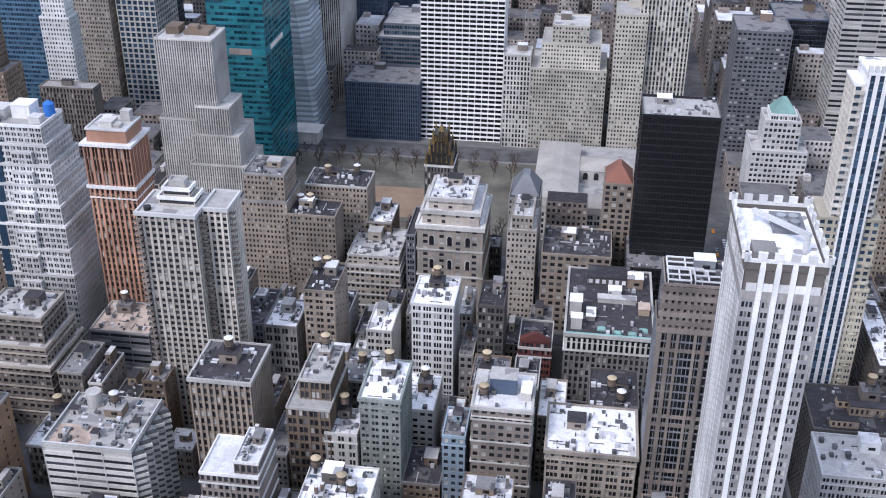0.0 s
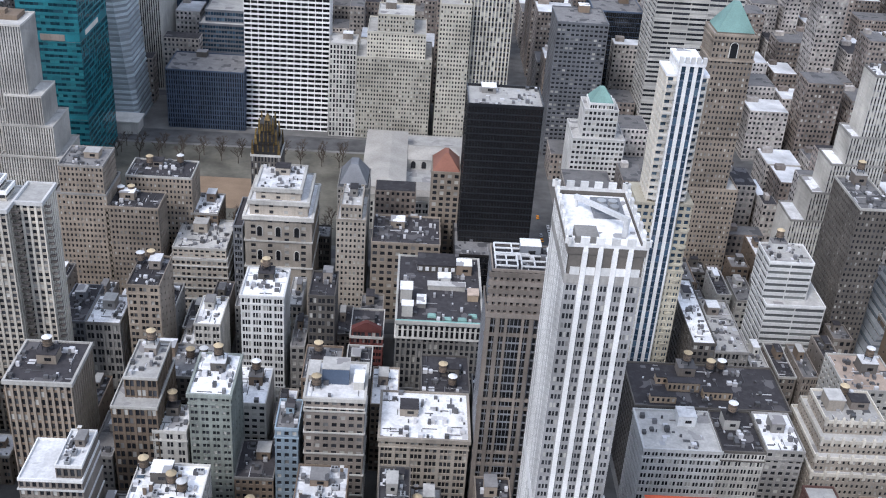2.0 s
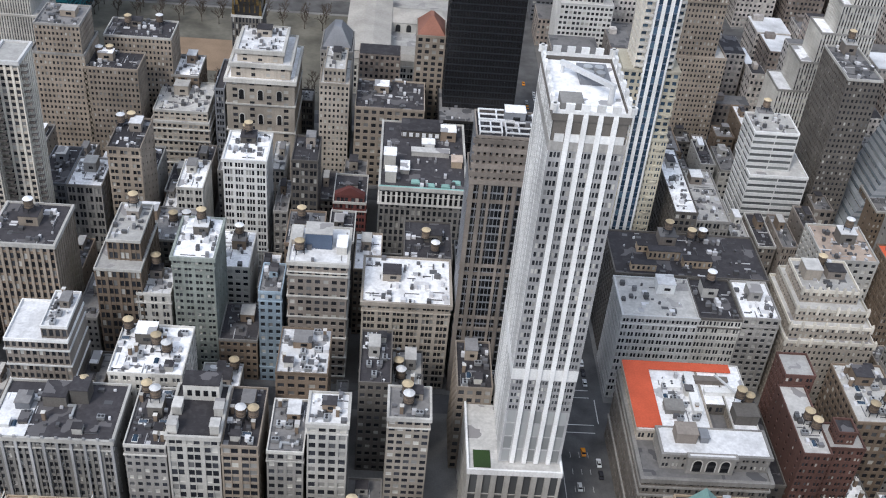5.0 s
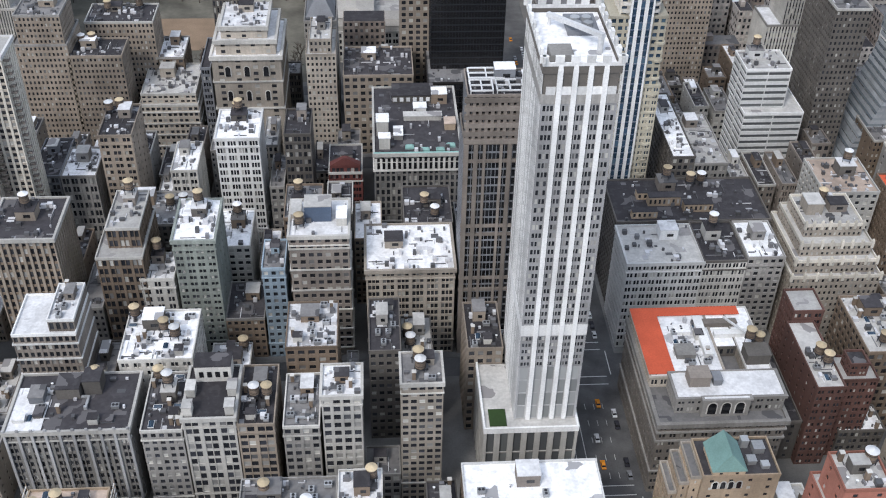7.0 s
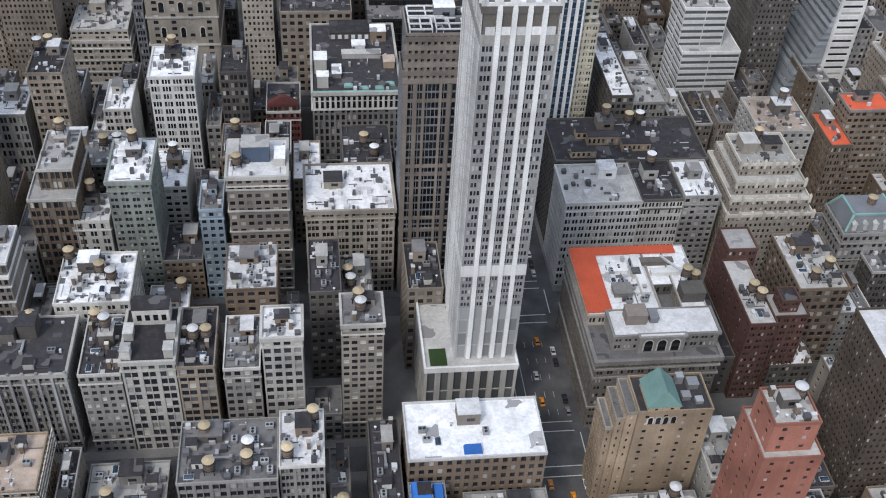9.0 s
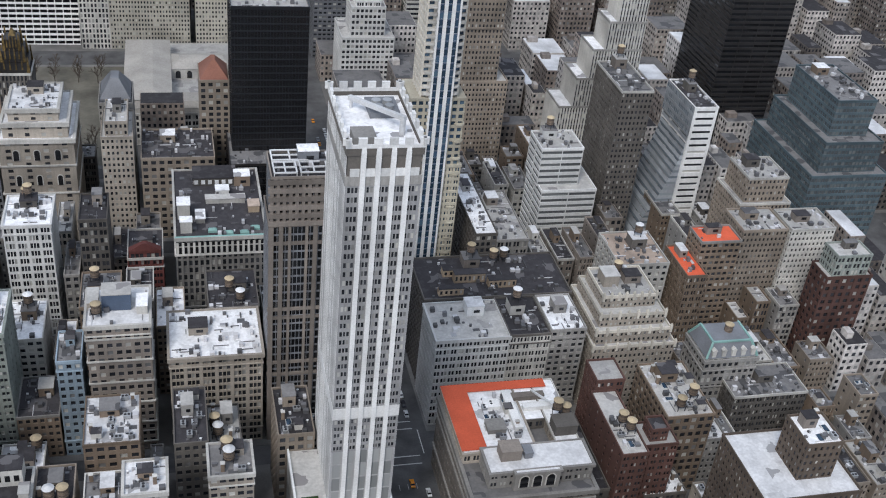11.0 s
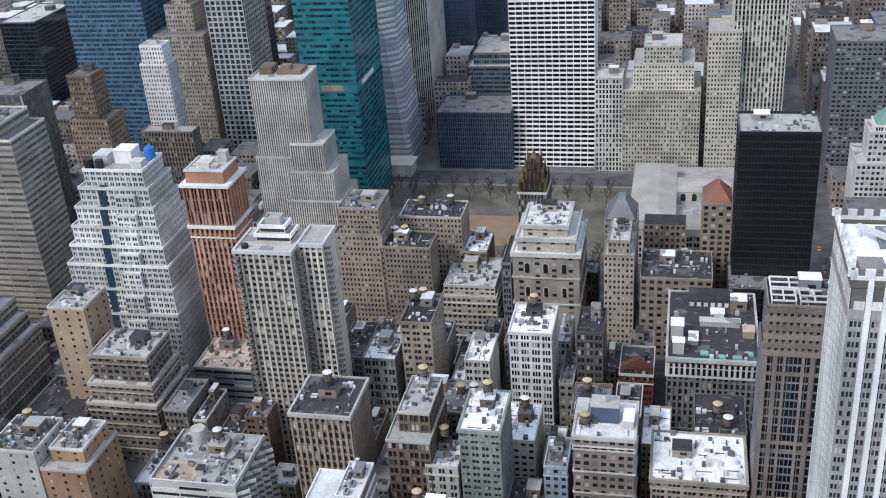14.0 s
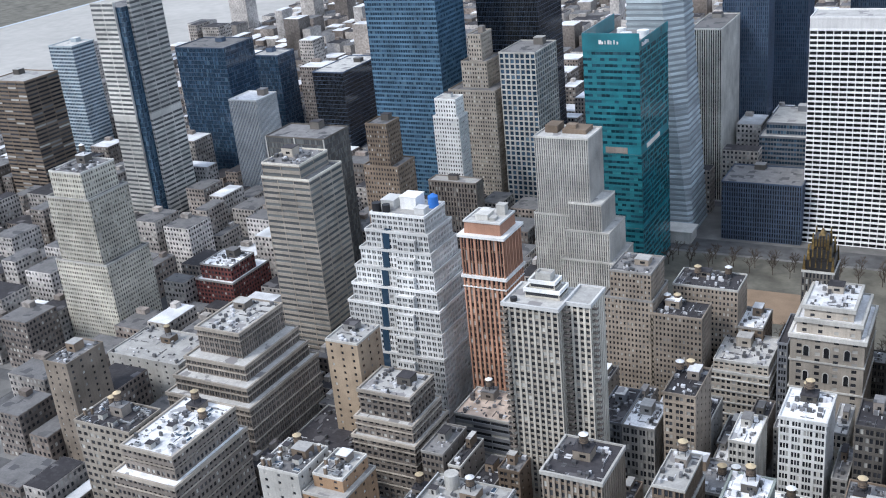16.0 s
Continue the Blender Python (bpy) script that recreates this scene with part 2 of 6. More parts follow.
def part(name, solid, material, parent, label="", at=(0, 0, 0)):
    ob = new(name, solid.mesh(name, material) if isinstance(solid, Solid) else solid)
    ob.parent = parent
    ob.location = at
    return tagged(ob, label)


def thing(name, label, category, at=(0, 0, 0), group="", kind=""):
    ob = new(name)
    ob.location = at
    ob.empty_display_size = 1
    return tagged(ob, label, category, group, kind)


# ---- facades ----
class Side:
    """One side of a tier: puts boxes by distance along, height and depth behind the face."""

    def __init__(self, face, x0, x1, y0, y1):
        self.face = face
        self.box4 = (x0, x1, y0, y1)
        self.width = (x1 - x0) if face in "SN" else (y1 - y0)

    def span(self, a, b, d0, d1):
        x0, x1, y0, y1 = self.box4
        if self.face == "S":
            return x0 + a, x0 + b, y0 + d0, y0 + d1
        if self.face == "N":
            return x0 + a, x0 + b, y1 - d1, y1 - d0
        if self.face == "W":
            return x0 + d0, x0 + d1, y0 + a, y0 + b
        return x1 - d1, x1 - d0, y0 + a, y0 + b

    def pane(self, solid, a, b, z0, z1, d):
        x0, x1, y0, y1 = self.span(a, b, d, d)
        if self.face == "S":
            solid.quad((x0, y0, z0), (x1, y0, z0), (x1, y0, z1), (x0, y0, z1))
        elif self.face == "N":
            solid.quad((x1, y0, z0), (x0, y0, z0), (x0, y0, z1), (x1, y0, z1))
        elif self.face == "W":
            solid.quad((x0, y1, z0), (x0, y0, z0), (x0, y0, z1), (x0, y1, z1))
        else:
            solid.quad((x0, y0, z0), (x0, y1, z0), (x0, y1, z1), (x0, y0, z1))


# bay, storey, share of pier, share of band, depth of the panes, depth of the bands, panes to a bay
STYLE = {
    "punched": (3.5, 3.4, 0.36, 0.44, 0.4, 0.0, 2),
    "small": (2.1, 3.2, 0.50, 0.46, 0.35, 0.0, 1),
    "pairs": (3.2, 3.5, 0.30, 0.42, 0.4, 0.1, 2),
    "loft": (4.8, 3.7, 0.22, 0.36, 0.5, 0.2, 3),
    "ribbon": (12.0, 3.6, 0.03, 0.5, 0.45, 0.0, 1),
    "piers": (2.5, 3.7, 0.42, 0.30, 0.7, 0.5, 1),
    "fins": (1.7, 3.6, 0.45, 0.25, 0.6, 0.45, 1),
    "curtain": (1.6, 3.8, 0.10, 0.22, 0.2, 0.05, 1),
    "glass": (1.5, 3.9, 0.05, 0.10, 0.15, 0.05, 1),
    "banded": (2.2, 3.7, 0.10, 0.42, 0.3, 0.05, 1),
    "grid": (4.4, 4.0, 0.28, 0.24, 0.8, 0.05, 1),
    "slots": (4.4, 3.5, 0.17, 0.36, 0.9, 0.1, 1),
    "balcony": (2.8, 2.95, 0.32, 0.26, 1.0, 0.24, 1),
    "strips": (3.6, 3.6, 0.5, 0.34, 0.8, 0.5, 1),
    "few": (6.5, 3.7, 0.78, 0.58, 0.3, 0.0, 1),
    "blank": (30.0, 30.0, 1.0, 1.0, 0.1, 0.0, 1),
}
single_budget = [820]


class Skin:
    """One joined wall mesh: corners are shared, so that it is one piece."""

    def __init__(self, origin):
        self.v, self.f, self.m, self.seen, self.o = [], [], [], {}, origin

    def at(self, p):
        key = (round(p[0], 2), round(p[1], 2), round(p[2], 2))
        if key not in self.seen:
            self.seen[key] = len(self.v)
            self.v.append((p[0] - self.o[0], p[1] - self.o[1], p[2] - self.o[2]))
        return self.seen[key]

    def quad(self, a, b, c, d, slot=0):
        ids = [self.at(p) for p in (a, b, c, d)]
        if len(set(ids)) == 4:
            self.f.append(ids)
            self.m.append(slot)

    def mesh(self, name, materials):
        me = bpy.data.meshes.new(name)
        me.from_pydata(self.v, [], self.f)
        for m in materials:
            me.materials.append(m)
        me.polygons.foreach_set("material_index", self.m)
        me.update()
        return me


def no_lean(z):
    return 0.0


def clad(root, skin, glass, side, z0, z1, key, singles=False, lean=no_lean):
    """A wall of piers and bands with recessed panes between them."""
    bay, storey, pier, band, deep, back, sub = STYLE[key]
    n = max(1, round(side.width / bay))
    w = side.width / n
    rows = max(1, round((z1 - z0) / storey))
    h = (z1 - z0) / rows
    pw, bh = w * pier / 2, h * band / 2
    us = [0.0]
    for i in range(n):
        cell = (w - 2 * pw) / sub
        for k in range(sub):
            us += [i * w + pw + k * cell + (0.15 if k else 0.0), i * w + pw + (k + 1) * cell - (0.15 if k < sub - 1 else 0.0)]
    us.append(side.width)
    zs = [z0]
    for j in range(rows):
        zs += [z0 + j * h + bh, z0 + (j + 1) * h - bh]
    zs.append(z1)
    x0, x1, y0, y1 = side.box4
    flip = side.face in "NW"

    def point(a, z, d):
        if side.face == "S":
            return (x0 + a, y0 + d + lean(z), z)
        if side.face == "N":
            return (x0 + a, y1 - d, z)
        if side.face == "W":
            return (x0 + d, y0 + a, z)
        return (x1 - d, y0 + a, z)

    def put(a, b, c, d, slot=0, into=skin):
        if flip:
            a, b, c, d = b, a, d, c
        if into is skin:
            skin.quad(a, b, c, d, slot)
        else:
            into.quad(a, b, c, d)

    cols, lines = len(us) - 1, len(zs) - 1

    def depth(i, j):
        if i < 0 or j < 0 or i >= cols or j >= lines:
            return 0.0
        if i % 2 == 0:
            return 0.0
        return deep if j % 2 else back

    meshes = {}
    for i in range(cols):
        a, b = us[i], us[i + 1]
        if b - a < 1e-4:
            continue
        for j in range(lines):
            c, d = zs[j], zs[j + 1]
            if d - c < 1e-4:
                continue
            k = depth(i, j)
            if i % 2 and j % 2:
                if singles and side.face == "S" and single_budget[0] > 0:
                    single_budget[0] -= 1
                    size = (round(b - a, 2), round(d - c, 2))
                    if size not in meshes:
                        s = Solid()
                        ww, hh = size
                        s.box(0, ww, 0, 0.06, 0, hh)
                        s.box(-0.04, ww + 0.04, -0.2, 0.02, -0.1, 0.05)
                        s.box(0, ww, -0.05, 0.0, hh * 0.48, hh * 0.54)
                        meshes[size] = s.mesh("window", PANE["single"])
                    p = point(a, c, k - 0.05)
                    part("window", meshes[size], None, root, at=Vector(p) - root.location)
                else:
                    put(point(a, c, k), point(b, c, k), point(b, d, k), point(a, d, k), into=glass)
            else:
                put(point(a, c, k), point(b, c, k), point(b, d, k), point(a, d, k), 1 if i % 2 and back > 0.25 else 0)
            right, above = depth(i + 1, j), depth(i, j + 1)
            if i + 1 < cols and abs(right - k) > 1e-3:
                put(point(b, c, k), point(b, c, right), point(b, d, right), point(b, d, k))
            if j + 1 < lines and abs(above - k) > 1e-3:
                put(point(a, d, k), point(b, d, k), point(b, d, above), point(a, d, above))


def shift(solid, root):
    ox, oy, oz = root.location
    solid.v = [(x - ox, y - oy, z - oz) for x, y, z in solid.v]
    return solid


ROOFTOPS, FOOT = [], []


def ledge_ring(root, x0, x1, y0, y1, z, out, high, material, parent, name="ledge"):
    """A projecting stone course round the south, east and west sides."""
    s = Skin(root.location)
    o = [(x0 - out, y0 - out), (x1 + out, y0 - out), (x1 + out, y1), (x0 - out, y1)]
    n = [(x0 + 0.05, y0 + 0.05), (x1 - 0.05, y0 + 0.05), (x1 - 0.05, y1), (x0 + 0.05, y1)]
    for a in (0, 1, 3):
        b = (a + 1) % 4
        s.quad((*o[a], z), (*o[b], z), (*o[b], z + high), (*o[a], z + high))
        s.quad((*o[a], z + high), (*o[b], z + high), (*n[b], z + high), (*n[a], z + high))
        s.quad((*n[a], z), (*n[b], z), (*o[b], z), (*o[a], z))
    return part(name, s.mesh(name, [material]), None, parent)


def volume(root, x0, x1, y0, y1, z0, z1, style, wall, side_style=None, faces="SEW", pane="dark", roof="g", singles=False, parapet=1.0, cornice=0.0, spandrel=None, lean=no_lean, coping=None, rim=True):
    """One upright mass of a building: walls, glazing, roof and parapet."""
    skin, glass = Skin(root.location), Solid()
    for f in "SEWN":
        if (f == "W" and x1 < -100 or f == "E" and x0 > 20) and y0 > 400:
            clad(root, skin, glass, Side(f, x0, x1, y0, y1), z0, z1, "blank")
            continue
        key = (style if f == "S" or not side_style else side_style) if f in faces else "blank"
        if f == "N" and "N" not in faces:
            skin.quad((x1, y1, z0), (x0, y1, z0), (x0, y1, z1), (x1, y1, z1))
            continue
        clad(root, skin, glass, Side(f, x0, x1, y0, y1), z0, z1, key, singles, lean)
    shell = part("wall", skin.mesh("wall", [WALL[wall], WALL[spandrel or wall]]), None, root)
    if glass.f:
        tagged(part("glazing", shift(glass, root), PANE[pane], shell), kind="stuff")
    s = Solid()
    s.box(x0 + 0.3, x1 - 0.3, y0 + 0.3, y1 - 0.3, z1 - 0.3, z1 + 0.12)
    part("roof", shift(s, root), ROOF[roof], root)
    if rim:
        e = 0.12 + cornice
        ring = Skin(root.location)
        lo, hi = z1 - 0.25 - cornice, z1 + parapet
        o = [(x0 - e, y0 - e), (x1 + e, y0 - e), (x1 + e, y1 + 0.1), (x0 - e, y1 + 0.1)]
        n = [(x0 + 0.34, y0 + 0.34), (x1 - 0.34, y0 + 0.34), (x1 - 0.34, y1 - 0.34), (x0 + 0.34, y1 - 0.34)]
        for i in range(4):
            j = (i + 1) % 4
            ring.quad((*o[i], lo), (*o[j], lo), (*o[j], hi), (*o[i], hi))
            ring.quad((*o[i], hi), (*o[j], hi), (*n[j], hi), (*n[i], hi))
            ring.quad((*n[j], lo), (*n[i], lo), (*n[i], hi), (*n[j], hi))
            ring.quad((*o[j], lo), (*o[i], lo), (*n[i], lo), (*n[j], lo))
        part("parapet", ring.mesh("parapet", [WALL[coping or wall]]), None, root)
    return shell


taste = random.Random(31)


def building(name, label, tiers, wall, style, faces="SEW", pane="dark", roof="g", side_style=None, singles=False, parapet=1.0, cornice=0.0, clutter=1.0, z_base=0.0, group="", bulkhead=True, spandrel=None, lean=no_lean, coping=None, rim=True, belts=False, ledges=0):
    """tiers: rows of x0, x1, y0, y1, top; each stands on the one before. ledges: metres between stone courses."""
    x0, x1, y0, y1, top = tiers[0]
    root = thing(name, label, "building", ((x0 + x1) / 2, y0, 0), group)
    FOOT.append((x0, x1, y0, y1))
    below = z_base
    if coping is None and y0 < 480 and z_base == 0:
        coping = taste.choice((wall, wall, wall, "pale", "grey"))
    vary = style in ("punched", "pairs", "loft") and style + "_own" or style
    if vary != style:
        # no two masonry fronts share the same bays and storeys
        b = STYLE[style]
        STYLE[vary] = (b[0] * taste.uniform(0.72, 1.3), b[1] * taste.uniform(0.9, 1.18), b[2] * taste.uniform(0.8, 1.25), b[3] * taste.uniform(0.78, 1.1), b[4] * taste.uniform(0.9, 1.5), b[5], taste.choice((1, 2, 2, 3)) if style != "loft" else taste.choice((2, 3, 4)))
        b = STYLE[vary]
        STYLE[vary] = b[:6] + (max(1, min(b[6], int(b[0] * (1 - b[2]) / 1.15))),)
    for k, (x0, x1, y0, y1, top) in enumerate(tiers):
        shell = volume(root, x0, x1, y0, y1, below, top, vary, wall, side_style, faces, pane, roof, singles, parapet, cornice, spandrel, lean, coping, rim)
        if belts and top - below > 16:
            for z in (below + (top - below) * 0.16, top - 4.2):
                ledge_ring(root, x0, x1, y0, y0 + 1.5, z, 0.3, 0.55, WALL[coping or wall], shell, "belt_course")
        if ledges:
            z = top - ledges * 0.55
            while z > below + ledges * 0.4:
                ledge_ring(root, x0, x1, y0, y1, z, 0.5, 0.6, WALL[coping or wall], shell)
                z -= ledges
        below = top
    if clutter:
        ROOFTOPS.append((x0, x1, y0, y1, top + 0.12, clutter, root, wall, bulkhead))
    return root


# ---- ground ----
s = Solid()
s.quad((-1240, -400, 0), (2600, -400, 0), (2600, 4200, 0), (-1240, 4200, 0))
ground = part("ground", s, M_ASPHALT, None)
tagged(ground, "dark worn asphalt ground of the city streets", "ground", kind="structure")
s = Solid()
s.quad((-1820, -400, -1.5), (-1236, -400, -1.5), (-1236, 4200, -1.5), (-1820, 4200, -1.5))
tagged(part("water", s, M_WATER, None), "wide pale grey river", "river", kind="structure")
s = Solid()
s.quad((-4800, -400, 1), (-1820, -400, 1), (-1820, 4200, 1), (-4800, 4200, 1))
tagged(part("ground", s, M_GRASS, None), "far river bank", "ground", kind="structure")

STREETS = [84.5 + 78.65 * i for i in range(6)] + [556.4, 641.2, 726.0] + [726.0 + 78.65 * i for i in range(1, 22)]
BLOCKS_X = [(-1200, -900), (-870, -620), (-590, -341), (-311, -15.2), (15.2, 143), (167, 289), (331, 453), (483, 660), (690, 900), (930, 1200)]


def half_width(y):
    return 15.2 if abs(y - 641.2) < 1 else 9.15


def kerb_block(x0, x1, y0, y1):
    s = Solid()
    s.frustum(x0, x1, y0, y1, 0, 0.05, 0.05, 0.16)
    return tagged(part("pavement", s, M_PAVE, None), "grey concrete pavement with a raised kerb", "pavement", kind="structure")


for ya, yb in zip(STREETS[:-1], STREETS[1:]):
    if ya > 960:
        break
    for x0, x1 in BLOCKS_X:
        if x1 < -84 - (ya + 165) * 1.34 or x0 > -84 + (ya + 165) * 0.92:
            continue
        kerb_block(x0, x1, ya + half_width(ya) - 3.6, yb - half_width(yb) + 3.6)

# road markings of the avenue
mark = Solid()
for y in STREETS[:6]:
    w = half_width(y)
    for yy in (y - w - 3.5, y - w + 1.0, y + w - 1.0, y + w + 3.5):
        mark.quad((-9.5, yy - 0.2, 0.006), (9.5, yy - 0.2, 0.006), (9.5, yy + 0.2, 0.006), (-9.5, yy + 0.2, 0.006))
    for x in (-11.5, 11.5):
        mark.quad((x - 0.2, y - w + 2, 0.006), (x + 0.2, y - w + 2, 0.006), (x + 0.2, y + w - 2, 0.006), (x - 0.2, y + w - 2, 0.006))
for a, b in zip(STREETS[:5], STREETS[1:6]):
    mark.quad((-6.4, a + 16, 0.006), (-6.1, a + 16, 0.006), (-6.1, b - 16, 0.006), (-6.4, b - 16, 0.006))
    mark.quad((-10.2, a + 16, 0.006), (-9.9, a + 16, 0.006), (-9.9, b - 16, 0.006), (-10.2, b - 16, 0.006))
    y = a + 16
    while y < b - 18:
        for x in (-2.4, 1.2, 4.8):
            mark.quad((x - 0.08, y, 0.006), (x + 0.08, y, 0.006), (x + 0.08, y + 3, 0.006), (x - 0.08, y + 3, 0.006))
        y += 9
tagged(part("road_markings", mark, M_PAINT, None), "worn white lane lines and crosswalks on the avenue", "road marking", kind="structure")

# ---- named buildings: name, label, tiers, wall, style, options ----
def B(label, tiers, wall, style="punched", name="building", **kw):
    return building(name, label, tiers if isinstance(tiers, list) else [tiers], wall, style, **kw)


def arch_window(root, x, y, z0, z1, w, name="arched_window"):
    """A dark round-headed window with a stone surround, on a south face."""
    frame_, pane = Solid(), Solid()
    for s, k, d in ((frame_, w + 0.45, -0.18), (pane, w, -0.26)):
        s.box(x - k, x + k, y + d, y + 0.2, z0, z1 - w)
        n = len(s.v)
        arc = [(x + k * math.cos(math.pi * i / 8), z1 - w + k * math.sin(math.pi * i / 8)) for i in range(9)]
        s.v += [(a, y + d, b) for a, b in arc]
        s.f.append(tuple(n + 8 - i for i in range(9)))
    surround = part(name, shift(frame_, root), WALL["pale"], root)
    part("pane", shift(pane, root), PANE["black"], surround)


def add_block(root, name, x0, x1, y0, y1, z0, z1, wall, top, label=""):
    """A roof house with a capping of its own."""
    s = Solid()
    s.box(x0, x1, y0, y1, z0, z1)
    body = part(name, shift(s, root), WALL[wall], root, label)
    s = Solid()
    s.box(x0 - 0.2, x1 + 0.2, y0 - 0.2, y1 + 0.2, z1, z1 + 0.35)
    part("roof", shift(s, root), ROOF[top], body)
    return body


STYLE["club"] = (8.2, 3.7, 0.72, 0.46, 0.4, 0.0, 1)
STYLE["slab"] = (12.0, 3.9, 0.22, 0.62, 0.4, 0.0, 1)
STYLE["loft_white"] = (3.1, 3.7, 0.26, 0.38, 0.4, 0.05, 2)
NEAR = dict(singles=True, belts=True, side_style="few")
FOOT.append((-300, -120, 640, 673))
# south of the first cross street
pink = B("pinkish tan block wrapped in scaffolding", (-200, -174, 131, 154, 34), "sand", roof="t", clutter=0.5, coping="sand")
B("low grey block with a white machine roof", (-163, -137, 125, 154, 16), "grey", roof="p")
B("tall grey stone block with a plain grey roof", (-131, -99.5, 129, 154, 35.7), "grey", "loft", roof="g")
B("grey block with a white coated roof", (-99, -84.6, 131, 154, 38.8), "grey", "loft", roof="w")
B("dark low block with a tar roof", (-70, -60, 118, 154, 31.5), "dark", roof="k")
B("wide block with a bright white roof", (-58.3, -13.2, 130, 154, 40), "brown", roof="w", clutter=0.15, coping="white")
B("low block with a grey roof and many vents", (-40, -12.5, 100, 128, 24), "grey", roof="p")
B("low block with blue tarpaulin covers", (-58.3, -46.5, 112, 128, 31), "grey", roof="w")
B("low block with a white roof under repair", (-70, -41, 96, 110, 27), "grey", roof="w")
# north side of that street
wide_loft = B("broad grey stone loft block with a black roof", (-211.6, -170, 172.5, 200.3, 41.7), "grey", "loft", roof="k", cornice=0.5, clutter=0.25, coping="pale", bulkhead=False, **NEAR)
s = Solid()
s.box(-211.1, -199.5, 173, 194, 41.75, 41.95)
part("roof_patch", shift(s, wide_loft), ROOF["w"], wide_loft, "white coated end of the roof")
for x0, x1, y0, y1, z, w, t in ((-197, -189, 188, 196, 46.5, "dark", "k"), (-188, -182, 190, 197, 48, "dark", "k"), (-206, -201, 186, 192, 45, "slate", "g"), (-209.5, -205.5, 177, 180, 43.6, "white", "w"), (-203, -200, 179, 184, 43.2, "dark", "k"), (-180, -176, 176, 179, 42.6, "slate", "k")):
    add_block(wide_loft, "roof_house", x0, x1, y0, y1, 41.6, z, w, t)
for k in range(10):
    s = Solid()
    x = -211.4 + k * 4.58
    s.box(x - 0.45, x + 0.45, 171.9, 172.55, 6, 43.6)
    part("pilaster", shift(s, wide_loft), WALL["ash"], wide_loft)
B("grey brick block with a dark tar roof", (-166.4, -152.3, 172.5, 201, 40.4), "grey", "punched", roof="k", **NEAR)
pylons = B("pale stone office block with a dark roof and penthouse", (-151.7, -134, 172.5, 198, 45.8), "pale", "loft", roof="k", cornice=0.5, clutter=0, coping="pale", **NEAR)
for x0, x1, y0, y1, z in ((-151.5, -148.4, 174, 178, 50), (-137.3, -134.2, 174, 178, 50), (-151.5, -148.4, 183, 188, 49.4), (-137.3, -134.2, 183, 188, 49.4)):
    add_block(pylons, "pylon", x0, x1, y0, y1, 45.7, z, "pale", "p")
house = add_block(pylons, "penthouse", -149, -136.5, 190.5, 197.5, 45.7, 53, "pale", "k", "pale stone penthouse")
for k in range(4):
    s = Solid()
    s.box(-147.6 + k * 2.8, -146 + k * 2.8, 190.42, 190.55, 48, 50.6)
    part("window", shift(s, pylons), PANE["black"], house)
B("tan brick block with a black roof", (-133.6, -121, 172.5, 201.6, 42), "tan", "loft", roof="k", **NEAR)
B("grey stone block with an ornate gabled top", (-118.2, -105.7, 172.5, 198.3, 40.3), "grey", "pairs", roof="g", **NEAR)
B("pale stone block with a white stepped roof", (-104.5, -90.9, 172.5, 188, 54.6), "pale", "pairs", roof="w", cornice=0.5, **NEAR)
B("low building with a small grey gable", (-90.5, -78, 172.5, 186, 14), "grey", "pairs", roof="g", clutter=0.3)
B("tall slim beige stone block", (-77.6, -63.4, 172.5, 188, 59.2), "beige", "punched", roof="g", cornice=0.4, **NEAR)
B("tall block with a white roof crowded by two tanks", (-179.2, -152.5, 205.2, 232.6, 42.6), "pale", "punched", roof="w", faces="SEW")
B("block with a white walled roof court", (-119, -100, 207, 232.6, 45), "brown", "punched", roof="w")
B("dark block with a black tar roof", (-88.5, -76.8, 203.2, 232.6, 45.7), "dark", "punched", roof="k")
B("grey block with a pale roof and two tanks", (-76.4, -64.7, 207, 232.6, 36.2), "dark", "punched", roof="p")
B("narrow tan block beside the tower", (-52.2, -39, 206.3, 232.6, 42.7), "tan", "punched", roof="k")
B("tall grey-brown block with a blank side and white roof", [(-216, -193.4, 210, 232.6, 52), (-203, -193.6, 212, 232.4, 57)], "greybrown", "pairs", roof="w", side_style="blank", coping="white", ledges=7.4)
B("brown block with a grey roof", (97.8, 118, 200, 232.6, 41), "brown", "punched", roof="p")
B("low grey block with a pale roof", (9, 38, 104, 125, 22), "grey", "punched", roof="p")
B("red brick apartment tower with small balconies", [(42.7, 61.2, 101.9, 121.9, 68), (44.2, 58.2, 104.9, 118.9, 80)], "rose", "few", name="tower", roof="p", coping="rose")
# 37th street, north side
B("tan brick block with piers and a white crown", (-233.6, -208, 251, 279, 64), "tan", "piers", roof="k", cornice=0.5, spandrel="brown", coping="pale")
B("brown stepped loft block with a dark roof", [(-194, -176, 251, 284, 54), (-190, -177, 258, 284, 63)], "brown", "loft", roof="p")
B("low pale block with a white roof", (-178.6, -165.3, 251, 268, 43), "pale", "punched", roof="w", **NEAR)
B("tall green-grey painted block with a white top", (-163.8, -147.4, 251, 279, 61.8), "green", "punched", roof="w", cornice=0.5, **NEAR)
B("low dark brown block with a stepped roof", (-147.2, -131.5, 251, 275, 21), "brown", "punched", roof="k")
B("narrow pale blue block with a glass roof house", (-130.6, -121.4, 251, 270, 47), "blue", "punched", roof="g", **NEAR)
tall_grey = B("broad grey stone block with a white roof", (-119, -95.7, 251, 276, 62.7), "greybrown", "punched", roof="w", cornice=0.5, clutter=0.4, bulkhead=False, coping="pale", ledges=10.5, **NEAR)
